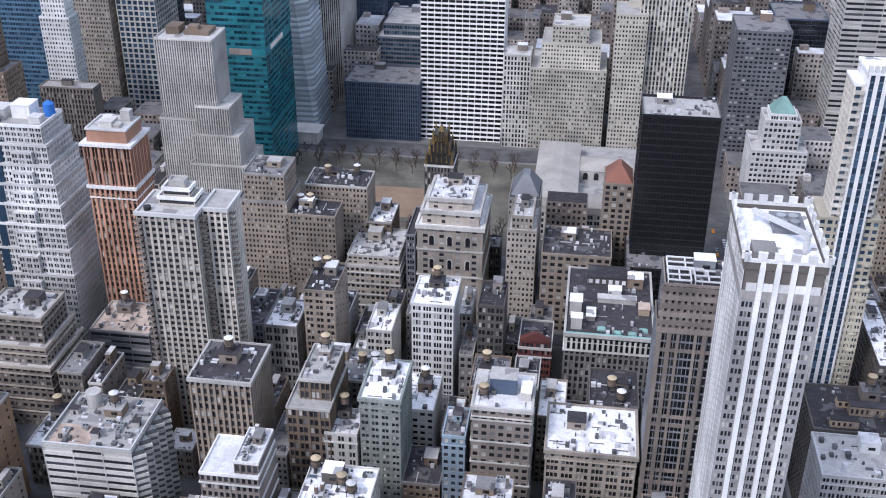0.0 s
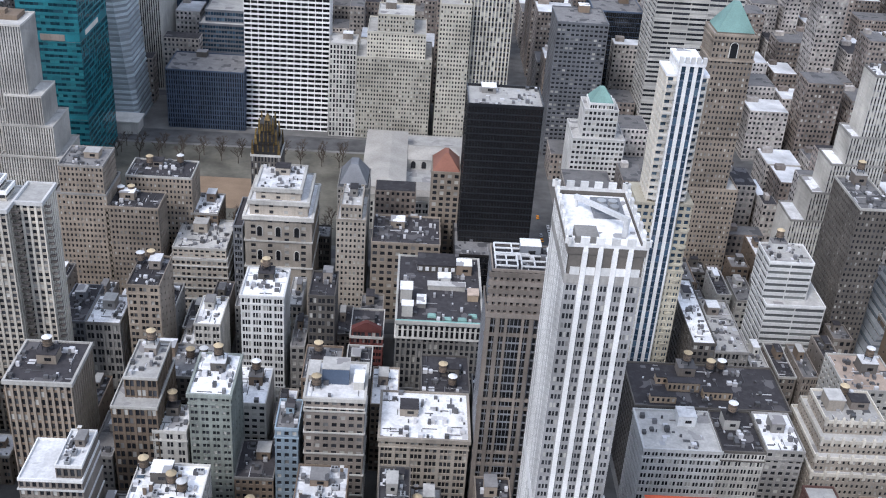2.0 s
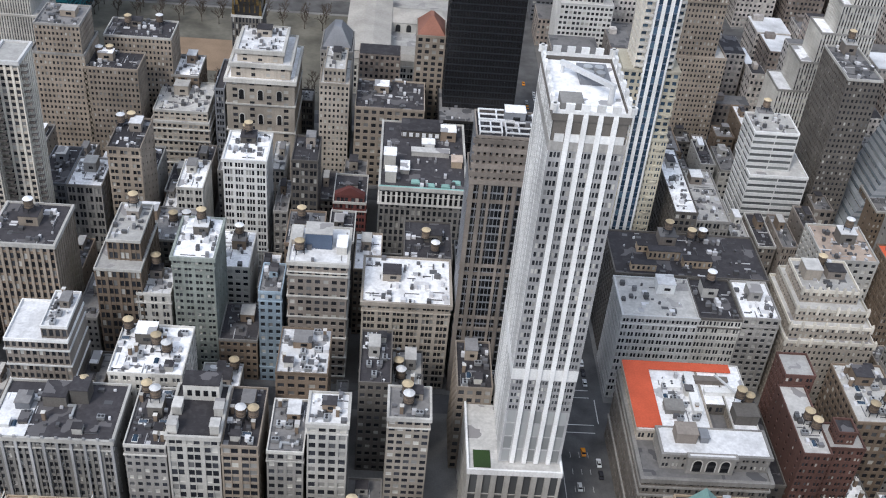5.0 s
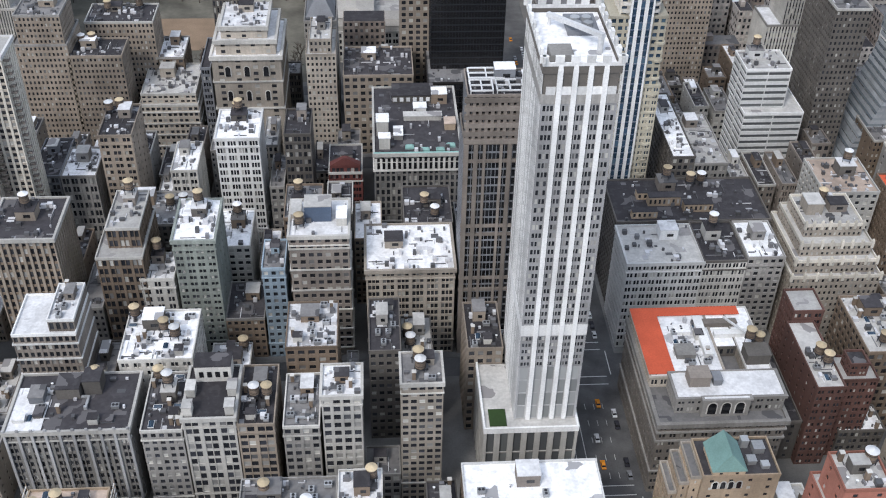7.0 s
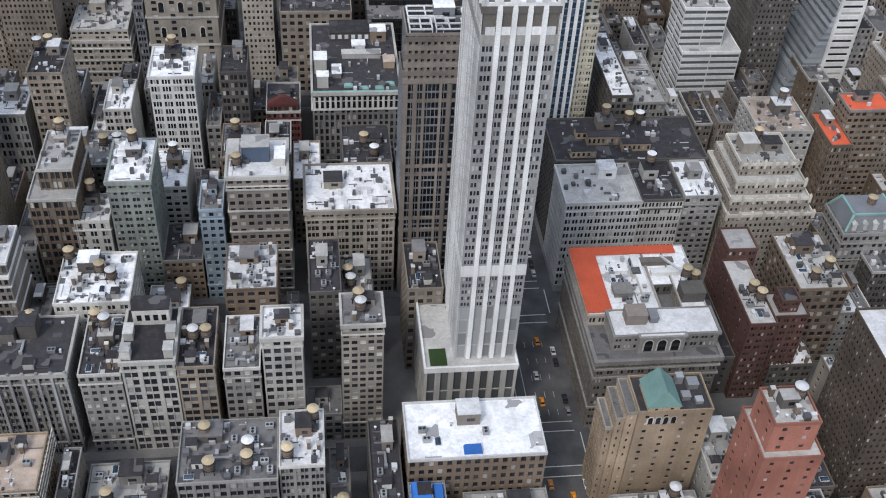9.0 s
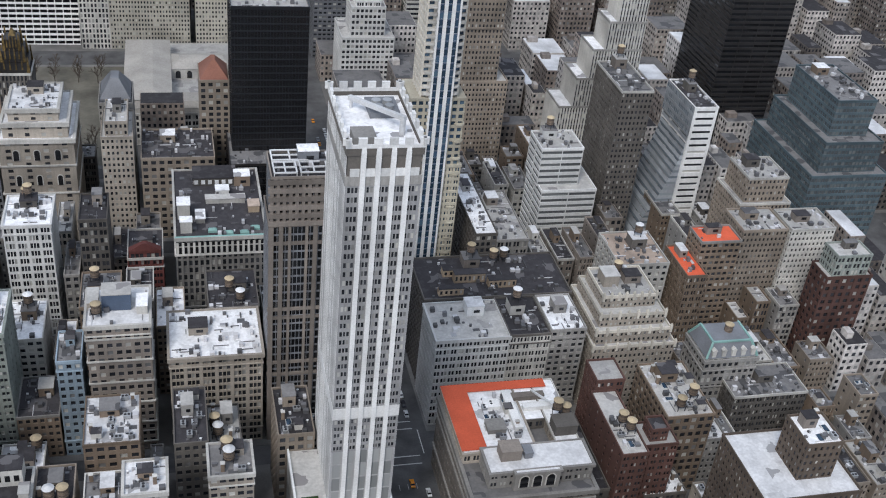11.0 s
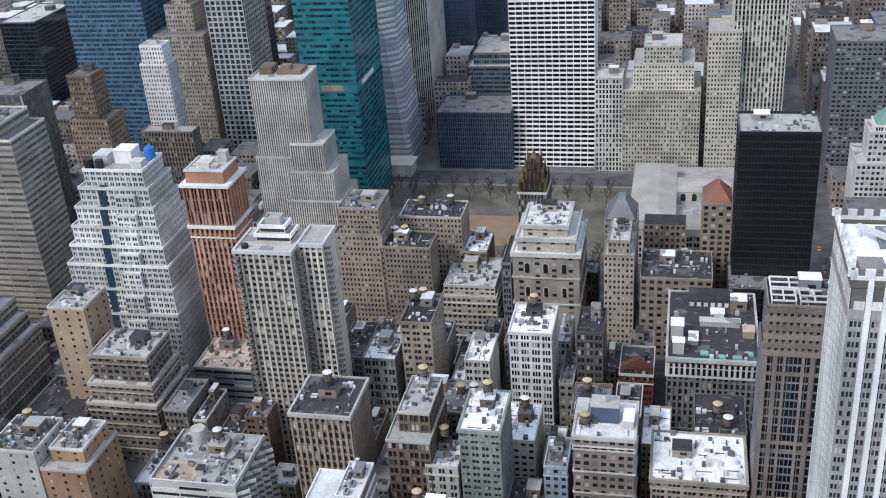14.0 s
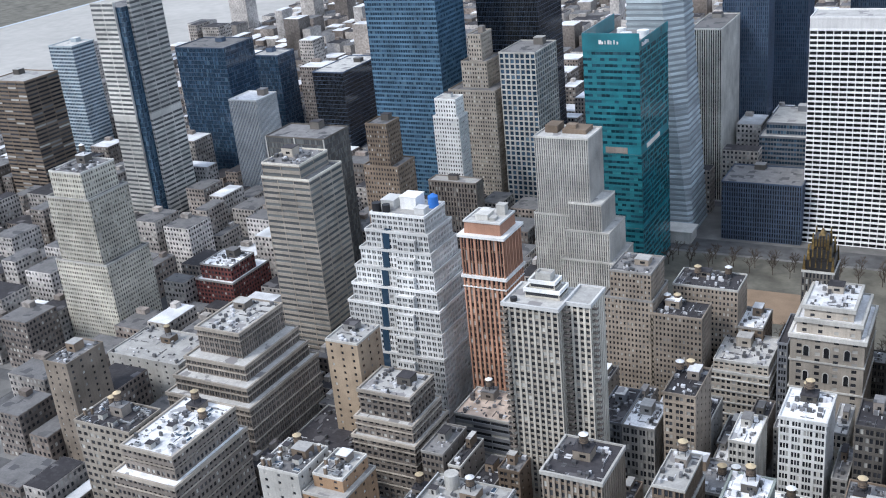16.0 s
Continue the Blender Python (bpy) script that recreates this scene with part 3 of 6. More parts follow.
add_block(tall_grey, "roof_house", -113, -102.5, 261, 269, 62.6, 70, "navy", "p", "dark blue metal plant house")
add_block(tall_grey, "roof_house", -100.5, -96.5, 258, 266, 62.6, 66.5, "pale", "w")
add_block(tall_grey, "roof_house", -118.4, -114.5, 262, 272, 62.6, 66, "beige", "p")
B("wide loft block with a white cluttered roof", (-89.5, -53.8, 251, 282, 44.9), "beige", "loft", roof="w", cornice=0.6, **NEAR)
B("white loft block with a pale roof deck", (16.2, 47.6, 251, 277, 45.3), "white", "loft_white", roof="p", clutter=0.4, singles=True, belts=True, side_style="loft_white", cornice=0.4, coping="white")
B("grey loft block with a dark roof house", (47.7, 65.5, 251, 278, 45.6), "pale", "loft_white", roof="k", coping="dark", **NEAR)
B("grey loft block with a white roof edge", (65.6, 81, 251, 276, 47), "grey", "punched", roof="w", **NEAR)
terraced = B("beige setback block with white-edged terraces", [(86, 124, 251, 290, 36), (87.5, 122, 254, 289, 42), (90, 120, 258, 288, 47.5), (92.5, 117, 264, 286, 53)], "beige", "small", roof="p", parapet=1.2, coping="ivory")
for x0, x1, y0, y1, z in ((86, 124, 251, 290, 36), (87.5, 122, 254, 289, 42), (90, 120, 258, 288, 47.5), (92.5, 117, 264, 286, 53)):
    for k in range(8):
        s = Solid()
        x = x0 + (x1 - x0) * k / 7
        s.box(x - 0.55, x + 0.55, y0 - 0.4, y0 + 0.7, z - 1.6, z + 2.0)
        s.frustum(x - 0.55, x + 0.55, y0 - 0.4, y0 + 0.7, z + 2.0, 0.4, 0.4, z + 2.9)
        part("pinnacle", shift(s, terraced), WALL["ivory"], terraced, "pale stone pinnacle")
add_block(terraced, "roof_house", 95, 102, 272, 280, 52.9, 58.5, "beige", "p")
B("wide block with a black roof and pink roof houses", (17, 84, 279, 311.3, 45.5), "dark", "punched", roof="k", clutter=1.2, coping="dark")
# back half of the block and 38th street
B("block with a grey roof and two tanks", (-193, -161.5, 287, 311.3, 43.4), "dark", "punched", roof="g")
B("block with a dark roof and steel frame", (-73.3, -52.5, 283.4, 311.3, 44), "dark", "punched", roof="k")
B("narrow block with a dark roof", (-105.9, -94.9, 288, 311.3, 47.1), "dark", "punched", roof="k")
B("small block with an orange roof house", (-124, -108, 286, 311.3, 46), "brown", "punched", roof="g")
B("red brick gabled block", (-106.4, -91, 329.6, 354, 39.5), "red", "loft", roof="k", clutter=0.6, **NEAR)
B("tall white painted loft block", (-156.1, -136.6, 329.6, 355, 58.8), "white", "loft", roof="w", cornice=0.3, **NEAR)
B("tall narrow dark block", (-125.4, -113.5, 329.6, 352, 60.5), "dark", "pairs", roof="k", **NEAR)
B("tall tan loft block with a tank roof", (-207, -192.2, 329.6, 357, 61.3), "tan", "punched", roof="k", **NEAR)
B("low tan arcaded block with a white roof", (-177.7, -165.7, 329.6, 354, 42.2), "pale", "loft", roof="w")
B("dark block with a black roof", (-240.5, -227.4, 329.6, 362, 40.4), "slate", "loft", roof="k")
B("grey block with a white roof court", (-227, -211.4, 329.6, 354, 40.2), "grey", "loft", roof="w")
B("department store with a colonnaded top floor", [(-85.3, -45.6, 329.6, 391, 49.5)], "grey", "piers", name="store", roof="k", cornice=0.6, clutter=2.2, belts=True)
# 39th street
B("banded beige block with setbacks", [(-206, -176, 408.2, 446, 31), (-205, -177, 411, 444, 36)], "beige", "punched", roof="p", ledges=6.8, coping="pale")
club = B("monumental beige stone clubhouse with arched top windows", [(-166.3, -131.6, 408.2, 450, 58.5), (-164, -134, 411, 447, 66), (-161, -138, 414, 444, 72)], "beige", "club", roof="w", cornice=0.9, coping="pale", side_style="punched")
for k in range(3):
    arch_window(club, -158.6 + k * 9.6, 408.0, 48, 53.5, 1.25)
    arch_window(club, -158.6 + k * 9.6, 408.0, 34, 39.5, 1.1)
for z in (29, 44.5):
    ledge_ring(club, -166.3, -131.6, 408.2, 450, z, 0.6, 0.8, WALL["pale"], club)
B("slim tan block with a stepped top", [(-119, -103.8, 408.2, 438, 59), (-117, -106, 411, 436, 66)], "beige", "small", roof="p")
B("broad block with a dark cluttered roof", (-100.6, -64.5, 408.2, 440, 46.8), "tan", "punched", roof="k", clutter=1.5)
B("low dark podium with white skylights", (-57, -15.4, 408.2, 462, 42), "black", "glass", name="podium", pane="black", roof="g", clutter=0.5)
B("black glass office tower with a pale roof", (-54.8, -16.5, 424, 453, 120), "ink", "curtain", name="office_tower", pane="ink", roof="p", clutter=0.4, parapet=1.5)
B("tall tan brick block with a stepped top", [(-263, -236, 408.2, 436, 66), (-259.5, -237.3, 410, 434, 80.8)], "tan", "small", roof="g")
B("tan brick block with two tanks", (-237.2, -210.3, 408.2, 428, 59.5), "tan", "small", roof="k")
B("tan brick block beside the park", (-234, -199, 438, 460, 63.5), "tan", "small", roof="k")
B("low block with a white roof", (-199.5, -185.7, 438, 463, 42.7), "brown", "punched", roof="w")
B("dark slate rounded block", (-173, -168, 412, 446, 50), "slate", "loft", roof="k", clutter=0)
B("slim dark slate-roofed block", [(-121, -104, 440, 466, 62)], "grey", "small", roof="g", clutter=0.3)
# 42nd street
B("slim pale block with tall pilasters", (-143.6, -124.3, 657, 680, 70.7), "pale", "piers", roof="p")
B("cream brick office block with setbacks", [(-124, -70, 657, 700, 62), (-117, -75, 660, 698, 80), (-110, -84, 664, 694, 92)], "cream", "small", roof="p")
B("square cream brick office tower", [(-66, -44, 657, 690, 104)], "cream", "small", roof="p")
B("tall cream brick tower with dark window strips", [(-50, -14, 664, 700, 150)], "cream", "piers", roof="p", name="tower", spandrel="slate")
B("dark blue glass office block", (-261.7, -205.4, 657, 697, 44.4), "navy", "fins", name="office_block", pane="black", roof="g", clutter=2)
B("grey-blue stepped office block", [(-252, -215, 735, 800, 55), (-248, -218, 742, 790, 64)], "slate", "banded", pane="blue", roof="p")
B("pale columned office tower", (-306, -281.5, 735, 795, 138), "pale", "fins", name="tower", pane="black", roof="g", spandrel="black")
B("tall dark blue slab office tower", (-297, -260, 800, 825, 200), "navy", "fins", name="tower", pane="blue")
B("tall dark slab office tower", (-271, -240, 860, 890, 200), "navy", "fins", name="tower", pane="blue")
B("tall dark slab office tower", (-290, -252, 900, 960, 200), "slate", "fins", name="tower", pane="blue")
B("tall dark slab office tower", (-220, -188, 960, 1010, 180), "navy", "fins", name="tower", pane="blue")
def foot_curve(z):
    return -8.0 * max(0.0, 1 - z / 70) ** 2


# west along the sixth avenue and beyond
B("low grey podium with a tan roof", (-322, -291, 340, 368, 22), "slate", "ribbon", roof="t")
B("beige setback office block", [(-352, -317, 290, 325, 33), (-351, -319, 293, 323, 42), (-350, -321, 297, 321, 55)], "greybrown", "punched", roof="p", ledges=7, coping="beige", cornice=0.5)
B("pink-beige block with a square top", (-375, -356, 310, 332, 72), "sand", "few", roof="p")
B("long low hall with a black tar roof", (-393, -348, 288, 328, 20), "slate", "ribbon", roof="k")
B("pale apartment block with a steel roof frame", (-352, -331, 219, 242, 60), "pale", "few", roof="g")
B("orange brick stepped block", [(-330, -310, 219, 246, 52), (-328, -313, 225, 245, 58)], "orange", "few", roof="p")
B("pale zigzag apartment block with a terrace", [(-286, -249, 224, 258, 46)], "pale", "ribbon", roof="p")
B("horizontally banded beige slab tower", [(-457, -424, 382, 416, 128), (-456, -430, 383, 412, 136)], "beige", "ribbon", name="tower", roof="g", pane="haze", coping="ivory")
grey_slab = B("dark grey glass slab tower", (-533, -485, 487, 518, 116), "umber", "glass", name="tower", pane="haze", roof="g")
B("beige setback office block with terraces", [(-458, -404, 278, 340, 44), (-455, -408, 283, 338, 52), (-452, -413, 290, 338, 60), (-448, -420, 298, 336, 74)], "greybrown", "loft", roof="p", cornice=0.6, coping="beige", ledges=7.5, pane="haze")
B("beige stone block with a bright white roof", [(-424, -388, 204, 256, 50), (-420.5, -391, 209, 254, 62)], "greybrown", "punched", roof="w", cornice=0.6, coping="beige", ledges=11)
B("narrow pale stone block with a dark roof", (-459, -424.5, 218, 240, 62), "beige", "punched", roof="k")
B("tan stone block beside a low hall", (-523, -506, 259, 286, 62), "tan", "few", roof="g")
B("long pale low hall with a flat roof", (-547, -492, 323, 359, 30), "pale", "few", roof="p")
B("dark red brick block with white roofs", [(-566, -534, 428, 470, 30), (-563, -537, 432, 459, 40)], "red", "punched", roof="w")
B("blue glass apartment tower with pale edges", (-963, -930, 700, 730, 124), "ice", "banded", name="tower", pane="blue", roof="p")
B("dark blue glass slab tower", (-794, -735, 700, 745, 125), "navy", "glass", name="tower", pane="blue", roof="g")
for x in (-533.2, -509.5, -485.6):
    s = Solid()
    s.box(x, x + 0.8, 486.6, 487.2, 0, 116.5)
    part("edge_strip", shift(s, grey_slab), WALL["pale"], grey_slab, "thin pale metal edge strip")
B("dark glass tower beside the river", (-784, -751, 800, 830, 94), "navy", "glass", name="tower", pane="blue", roof="p")
B("dark glass tower with a pale roof", (-682, -647, 760, 828, 89), "navy", "glass", name="tower", pane="black", roof="p")
B("blue and white striped hotel tower", (-689, -659, 640, 670, 94), "white", "fins", name="tower", pane="blue", roof="w", spandrel="steel")
B("brown glass tower with green bands", (-890, -845, 560, 600, 126), "brown", "ribbon", name="tower", roof="p")
B("brown brick setback office tower", [(-456, -430, 487, 510, 100), (-452, -436, 489, 506, 128)], "brown", "small", name="tower", roof="g")
B("cream stone tower with stepped crown", [(-634, -588, 374, 414, 60), (-630, -593, 376, 412, 104), (-625, -597, 378, 408, 121)], "cream", "small", name="tower", roof="g")
crystal = thing("office_tower", "pale glass tower with long slanted faces", "building", (-310, 657, 0))
FOOT.append((-334, -283, 656, 701))


def crystal_box(solid, z0, z1, inset):
    """A storey of the tower, drawn in on the street corner as it rises."""
    k0, k1 = z0 / 200, z1 / 200
    n = len(solid.v)
    for z, k in ((z0, k0), (z1, k1)):
        x1, y0 = -283 - 13 * k - inset, 657 + 9 * k + inset
        cut = 2 + 12 * k
        solid.v += [(-333 + inset, y0, z), (x1 - cut, y0, z), (x1, y0 + cut, z), (x1, 700 - inset, z), (-333 + inset, 700 - inset, z)]
    solid.f += [(n + i, n + (i + 1) % 5, n + 5 + (i + 1) % 5, n + 5 + i) for i in range(5)]
    solid.f += [tuple(n + 5 + i for i in range(5)), tuple(n + 4 - i for i in range(5))]


s = Solid()
crystal_box(s, 0, 190, 0.5)
core = part("glazing", shift(s, crystal), PANE["strip"], crystal, "grey-blue glass")
for k in range(48):
    s = Solid()
    crystal_box(s, k * 4.0, k * 4.0 + 1.9, 0.0)
    part("spandrel", shift(s, crystal), WALL["ice"], crystal)
s = Solid()
s.box(-300, -280, 640, 656.5, 0, 9)
s.box(-301, -278.5, 638.5, 656.6, 9, 10)
part("canopy", shift(s, crystal), WALL["pale"], crystal, "pale entrance canopy")
B("white grid-fronted office tower", (-424.5, -395, 640, 682, 140), "pale", "grid", name="tower", pane="blue", roof="g")
B("slender white terracotta tower", [(-455, -434, 585, 600, 105), (-453, -436, 586, 599, 118)], "white", "small", name="tower", roof="p")
B("grey stone block below the slender tower", (-457, -418, 572, 584.6, 60), "greybrown", "piers", roof="p")
B("tall blue glass office tower", (-548, -484, 657, 705, 220), "steel", "banded", name="office_tower", pane="blue", roof="p")
B("very tall dark glass tower", (-480, -425, 720, 770, 240), "navy", "glass", name="tower", pane="black", roof="g")
B("stone tower with a peaked crown", [(-470, -430, 640, 690, 110), (-462, -440, 650, 680, 130), (-457, -446, 655, 675, 150)], "beige", "small", name="tower", roof="g")
# east of the avenue
B("block with a white strip roof", (53, 63.8, 329.6, 389, 45), "dark", "punched", roof="w")
B("block with a grey roof", (64, 80, 329.6, 376, 41), "grey", "loft", roof="p")
B("white banded office block with setbacks", [(97, 127, 366, 392, 46), (96, 118.5, 372, 392, 67)], "white", "ribbon", roof="p", pane="haze")
B("white slab tower with a sweeping side", [(178.6, 192, 378, 413, 86)], "white", "slab", name="tower", roof="k", pane="dark", coping="white")
B("tan setback tower with a green pyramid roof", [(70, 106, 468, 500, 60), (76, 99.5, 470, 492, 150)], "tan", "small", name="tower", roof="p", clutter=0)
B("white setback tower with dark strips", [(128, 174, 438, 462, 58), (136, 173, 438.5, 461, 75), (143, 172, 439, 460, 92), (150, 171.5, 439.5, 459, 108), (155, 171, 440, 458, 142)], "pale", "fins", name="tower", roof="w", spandrel="slate")
# its lit windows are only pale pane colour, nothing glows
B("brown stone tower with lit windows", (136.6, 154, 379, 417, 95), "umber", "small", name="tower", roof="g")
B("black glass tower with a pale roof", (257, 300, 500, 556, 110), "black", "ribbon", name="office_tower", pane="black", roof="p")
B("cream block with a tan roof", (112, 137, 294, 322, 48), "pale", "punched", roof="t")
B("dark brown block with an orange-red roof", (151.5, 172, 295, 309, 58), "brown", "punched", roof="o", clutter=0.3)
B("brown brick block with an orange-red roof", (141.9, 152, 284, 310, 47), "brown", "punched", roof="o", clutter=0.3)
B("tan brick setback block", (175, 198.5, 300, 320, 60), "tan", "small", roof="p")
B("pale block with fine windows", (200, 223.5, 299, 318, 60), "pale", "small", roof="p")
B("dark red brick block under a green roof house", (207, 231, 273, 287, 50), "maroon", "punched", roof="p", clutter=0)
B("pale green copper roof house with windows", (210, 228, 274, 286, 61), "green", "loft", name="roof_house", roof="p", z_base=50.2, clutter=0.3)
B("grey stone block under a slate mansard", (132, 157, 237, 257, 36), "grey", "pairs", roof="g", coping="grey", cornice=0.4, ledges=9)
# pale panes stand for small lit windows here
B("dark brown setback block with a white roof", [(94.5, 130, 128.5, 160, 70), (110, 123, 136.5, 151, 85)], "sepia", "small", roof="w", pane="dark", coping="sepia")
B("low dark hall with pale roof patches", (143, 178, 225, 245, 25), "dark", "punched", roof="g")
B("low dark block with a white roof", (88, 106, 186, 199, 14), "dark", "punched", roof="w")
B("tan brick setback block with pale terraces", [(189, 217, 330, 357, 56), (192, 214, 333, 355, 69)], "tan", "small", roof="p")
B("dark blue-green stepped glass block", [(256, 304, 372, 442, 46), (262, 298, 377, 438, 64), (268, 292, 386, 434, 85)], "seagrey", "banded", pane="haze", roof="g", coping="seagrey")
B("white stepped tower with a green pyramid roof", [(22, 56, 556, 590, 50), (28, 50, 560, 582, 69)], "white", "punched", name="tower", roof="p", clutter=0)
B("dark grid-fronted office tower", (15, 51, 641, 680, 101), "slate", "punched", name="tower", roof="g")
B("dark glass office tower", (55, 94, 735, 780, 84), "navy", "glass", name="tower", pane="black", roof="g")
B("white banded slab tower", (83.4, 145, 650, 690, 126), "pale", "ribbon", name="tower", roof="g")

# ---- the pale stone tower on the avenue ----
tower = thing("apartment_tower", "slender pale limestone tower with white fins and a crenellated crown", "building", (-27, 177.5, 0))
FOOT.append((-49, -15.5, 172.5, 215))
TX0, TX1, TY0, TY1, TOP = -37.9, -16.1, 177.5, 214.2, 178.0
STYLE["tower_front"] = (4.36, 3.2, 0.32, 0.42, 0.3, 0.1, 3)
STYLE["tower_foot"] = (4.36, 6.4, 0.36, 0.08, 0.35, 0.28, 1)
STYLE["tower_side"] = (2.03, 3.05, 0.5, 0.2, 0.05, 0.03, 1)
STYLE["podium_front"] = (4.6, 11.0, 0.42, 0.05, 0.8, 0.4, 1)
for z0, z1, front in ((36.0, 61.0, "tower_foot"), (61.0, 75.4, "tower_front"), (80.0, 163.2, "tower_front")):
    skin, glass = Skin(tower.location), Solid()
    clad(tower, skin, glass, Side("S", TX0, TX1, TY0, TY1), z0, z1, front)
    clad(tower, skin, glass, Side("W", TX0, TX1, TY0, TY1), z0, z1, "tower_side")
    clad(tower, skin, glass, Side("E", TX0, TX1, TY0, TY1), z0, z1, "tower_side")
    skin.quad((TX1, TY1, z0), (TX0, TY1, z0), (TX0, TY1, z1), (TX1, TY1, z1))
    part("wall", skin.mesh("wall", [WALL["ash"], WALL["ash"]]), None, tower)
    tagged(part("glazing", shift(glass, tower), PANE["dark" if z0 > 60 else "frost"], tower), kind="stuff")
s = Solid()
s.box(TX0 - 0.1, TX1 + 0.1, TY0 - 0.1, TY1, 75.4, 80)
part("belt_course", shift(s, tower), WALL["white"], tower, "smooth pale stone belt course")
s = Solid()
s.box(TX0 + 0.4, TX1 - 0.4, TY0 + 0.1, TY1 - 0.4, 166, TOP - 4.7)
part("crown_wall", shift(s, tower), WALL["umber"], tower, "grey-brown crown panels")
s = Solid()
s.box(TX0 - 0.2, TX1 + 0.2, TY0 - 0.2, TY1, 163.2, 166.2)
part("crown_band", shift(s, tower), WALL["grey"], tower, "plain grey crown band")
for f in (0.115, 0.315, 0.515, 0.71, 0.90):
    s = Solid()
    x = TX0 + f * (TX1 - TX0)
    s.box(x - 1.35, x + 1.35, TY0 - 0.3, TY0 + 0.7, 166.2, 168.6)
    part("crown_ledge", shift(s, tower), WALL["white"], tower, "white crown ledge block")
for f in (0.22, 0.415, 0.61, 0.805):
    s = Solid()
    x = TX0 + f * (TX1 - TX0)
    s.box(x - 0.74, x + 0.74, TY0 - 0.6, TY0 + 0.9, 36.0, TOP - 4)
    s.frustum(x - 0.74, x + 0.74, TY0 - 0.6, TY0 + 0.9, TOP - 4, 0.15, 0.25, TOP - 2.6)
    part("fin", shift(s, tower), WALL["white"], tower, "white stone fin")
for i in range(19):
    y = TY0 + 0.6 + i * (TY1 - TY0 - 1.2) / 18
    for x in (TX0, TX1):
        s = Solid()
        s.box(x - 0.05, x + 0.05, y - 0.52, y + 0.52, 36.0, TOP - 2.4)
        part("rib", shift(s, tower), WALL["white"], tower)
for n, (ax, ay, bx, by) in ((6, (TX0, TY0, TX1, TY0)), (6, (TX0, TY1, TX1, TY1)), (8, (TX0, TY0, TX0, TY1)), (8, (TX1, TY0, TX1, TY1))):
    for i in range(n):
        f = i / (n - 1)
        x, y = ax + f * (bx - ax), ay + f * (by - ay)
        along = ax == bx
        s = Solid()
        w, d = (0.4, 1.2) if along else (1.2, 0.4)
        s.box(x - w, x + w, y - d, y + d, TOP - 1.9, TOP)
        s.box(x - w - 0.05, x + w + 0.05, y - d - 0.05, y + d + 0.05, TOP, TOP + 0.2)
        part("crenel", shift(s, tower), WALL["white"], tower)
for x0, x1, y0, y1 in ((TX0 - 0.3, TX1 + 0.3, TY0 - 0.3, TY0 + 0.3), (TX0 - 0.3, TX1 + 0.3, TY1 - 0.3, TY1 + 0.3), (TX0 - 0.3, TX0 + 0.3, TY0 + 0.3, TY1 - 0.3), (TX1 - 0.3, TX1 + 0.3, TY0 + 0.3, TY1 - 0.3)):
    s = Solid()
    s.box(x0, x1, y0, y1, TOP - 2.9, TOP - 1.9)
    part("parapet", shift(s, tower), WALL["white"], tower)
    s = Solid()
    s.box(x0 + 0.06, x1 - 0.06, y0 + 0.06, y1 - 0.06, TOP - 5.2, TOP - 2.9)
    part("crown_panel", shift(s, tower), WALL["umber"], tower, "grey-brown crown panel")
s = Solid()
s.box(TX0 + 0.5, TX1 - 0.5, TY0 + 0.9, TY1 - 0.5, TOP - 4.6, TOP - 4.2)
part("roof", shift(s, tower), ROOF["w"], tower)
s = Solid()
s.box(-35.5, -29, 181, 188, TOP - 4.2, TOP - 1.5)
part("bulkhead", shift(s, tower), WALL["grey"], tower)
s = Solid()
s.box(-28, -19, 198, 209, TOP - 4.2, TOP - 2.4)
part("machine_deck", shift(s, tower), WALL["slate"], tower)
s = Solid()
s.beam((-33, 206, TOP - 1.0), (-20, 187, TOP + 1.2), 1.3)
s.drum(-20.5, 187.6, TOP - 4.2, TOP + 0.5, 0.9, sides=10)
s.drum(-32.5, 205.3, TOP - 4.2, TOP - 1.0, 0.5, sides=8)
part("roof_crane", shift(s, tower), M_WHITE, tower, "white folded window-cleaning crane")
for i in range(4):
    s = Solid()
    x, y = -25.2 + 3.4 * (i % 2), 201 + 3.6 * (i // 2)
    s.drum(x, y, TOP - 2.4, TOP - 1.2, 1.4, sides=14)
    part("cooling_fan", shift(s, tower), M_METAL, tower)
# podium
skin, glass = Skin(tower.location), Solid()
PX0, PX1, PY0, PY1, PZ = -48.8, -15.6, 172.5, 206, 35.6
for f in "SEW":
    clad(tower, skin, glass, Side(f, PX0, PX1, PY0, PY1), 0, PZ, "podium_front")
skin.quad((PX1, PY1, 0), (PX0, PY1, 0), (PX0, PY1, PZ), (PX1, PY1, PZ))
part("podium_wall", skin.mesh("podium_wall", [WALL["pale"], WALL["grey"]]), None, tower)
tagged(part("podium_glazing", shift(glass, tower), PANE["haze"], tower), kind="stuff")
s = Solid()
s.box(PX0 + 0.2, PX1 - 0.2, PY0 + 0.2, PY1 - 0.2, PZ - 0.2, PZ + 0.1)
part("terrace", shift(s, tower), ROOF["p"], tower)
s = Solid()
s.box(PX0 - 0.2, PX1 + 0.2, PY0 - 0.2, PY0 + 0.5, PZ - 1.2, PZ + 1.3)
s.box(PX0 - 0.2, PX0 + 0.5, PY0 + 0.5, PY1, PZ - 1.2, PZ + 1.3)
s.box(PX1 - 0.5, PX1 + 0.2, PY0 + 0.5, PY1, PZ - 1.2, PZ + 1.3)
part("terrace_wall", shift(s, tower), WALL["white"], tower)
s = Solid()
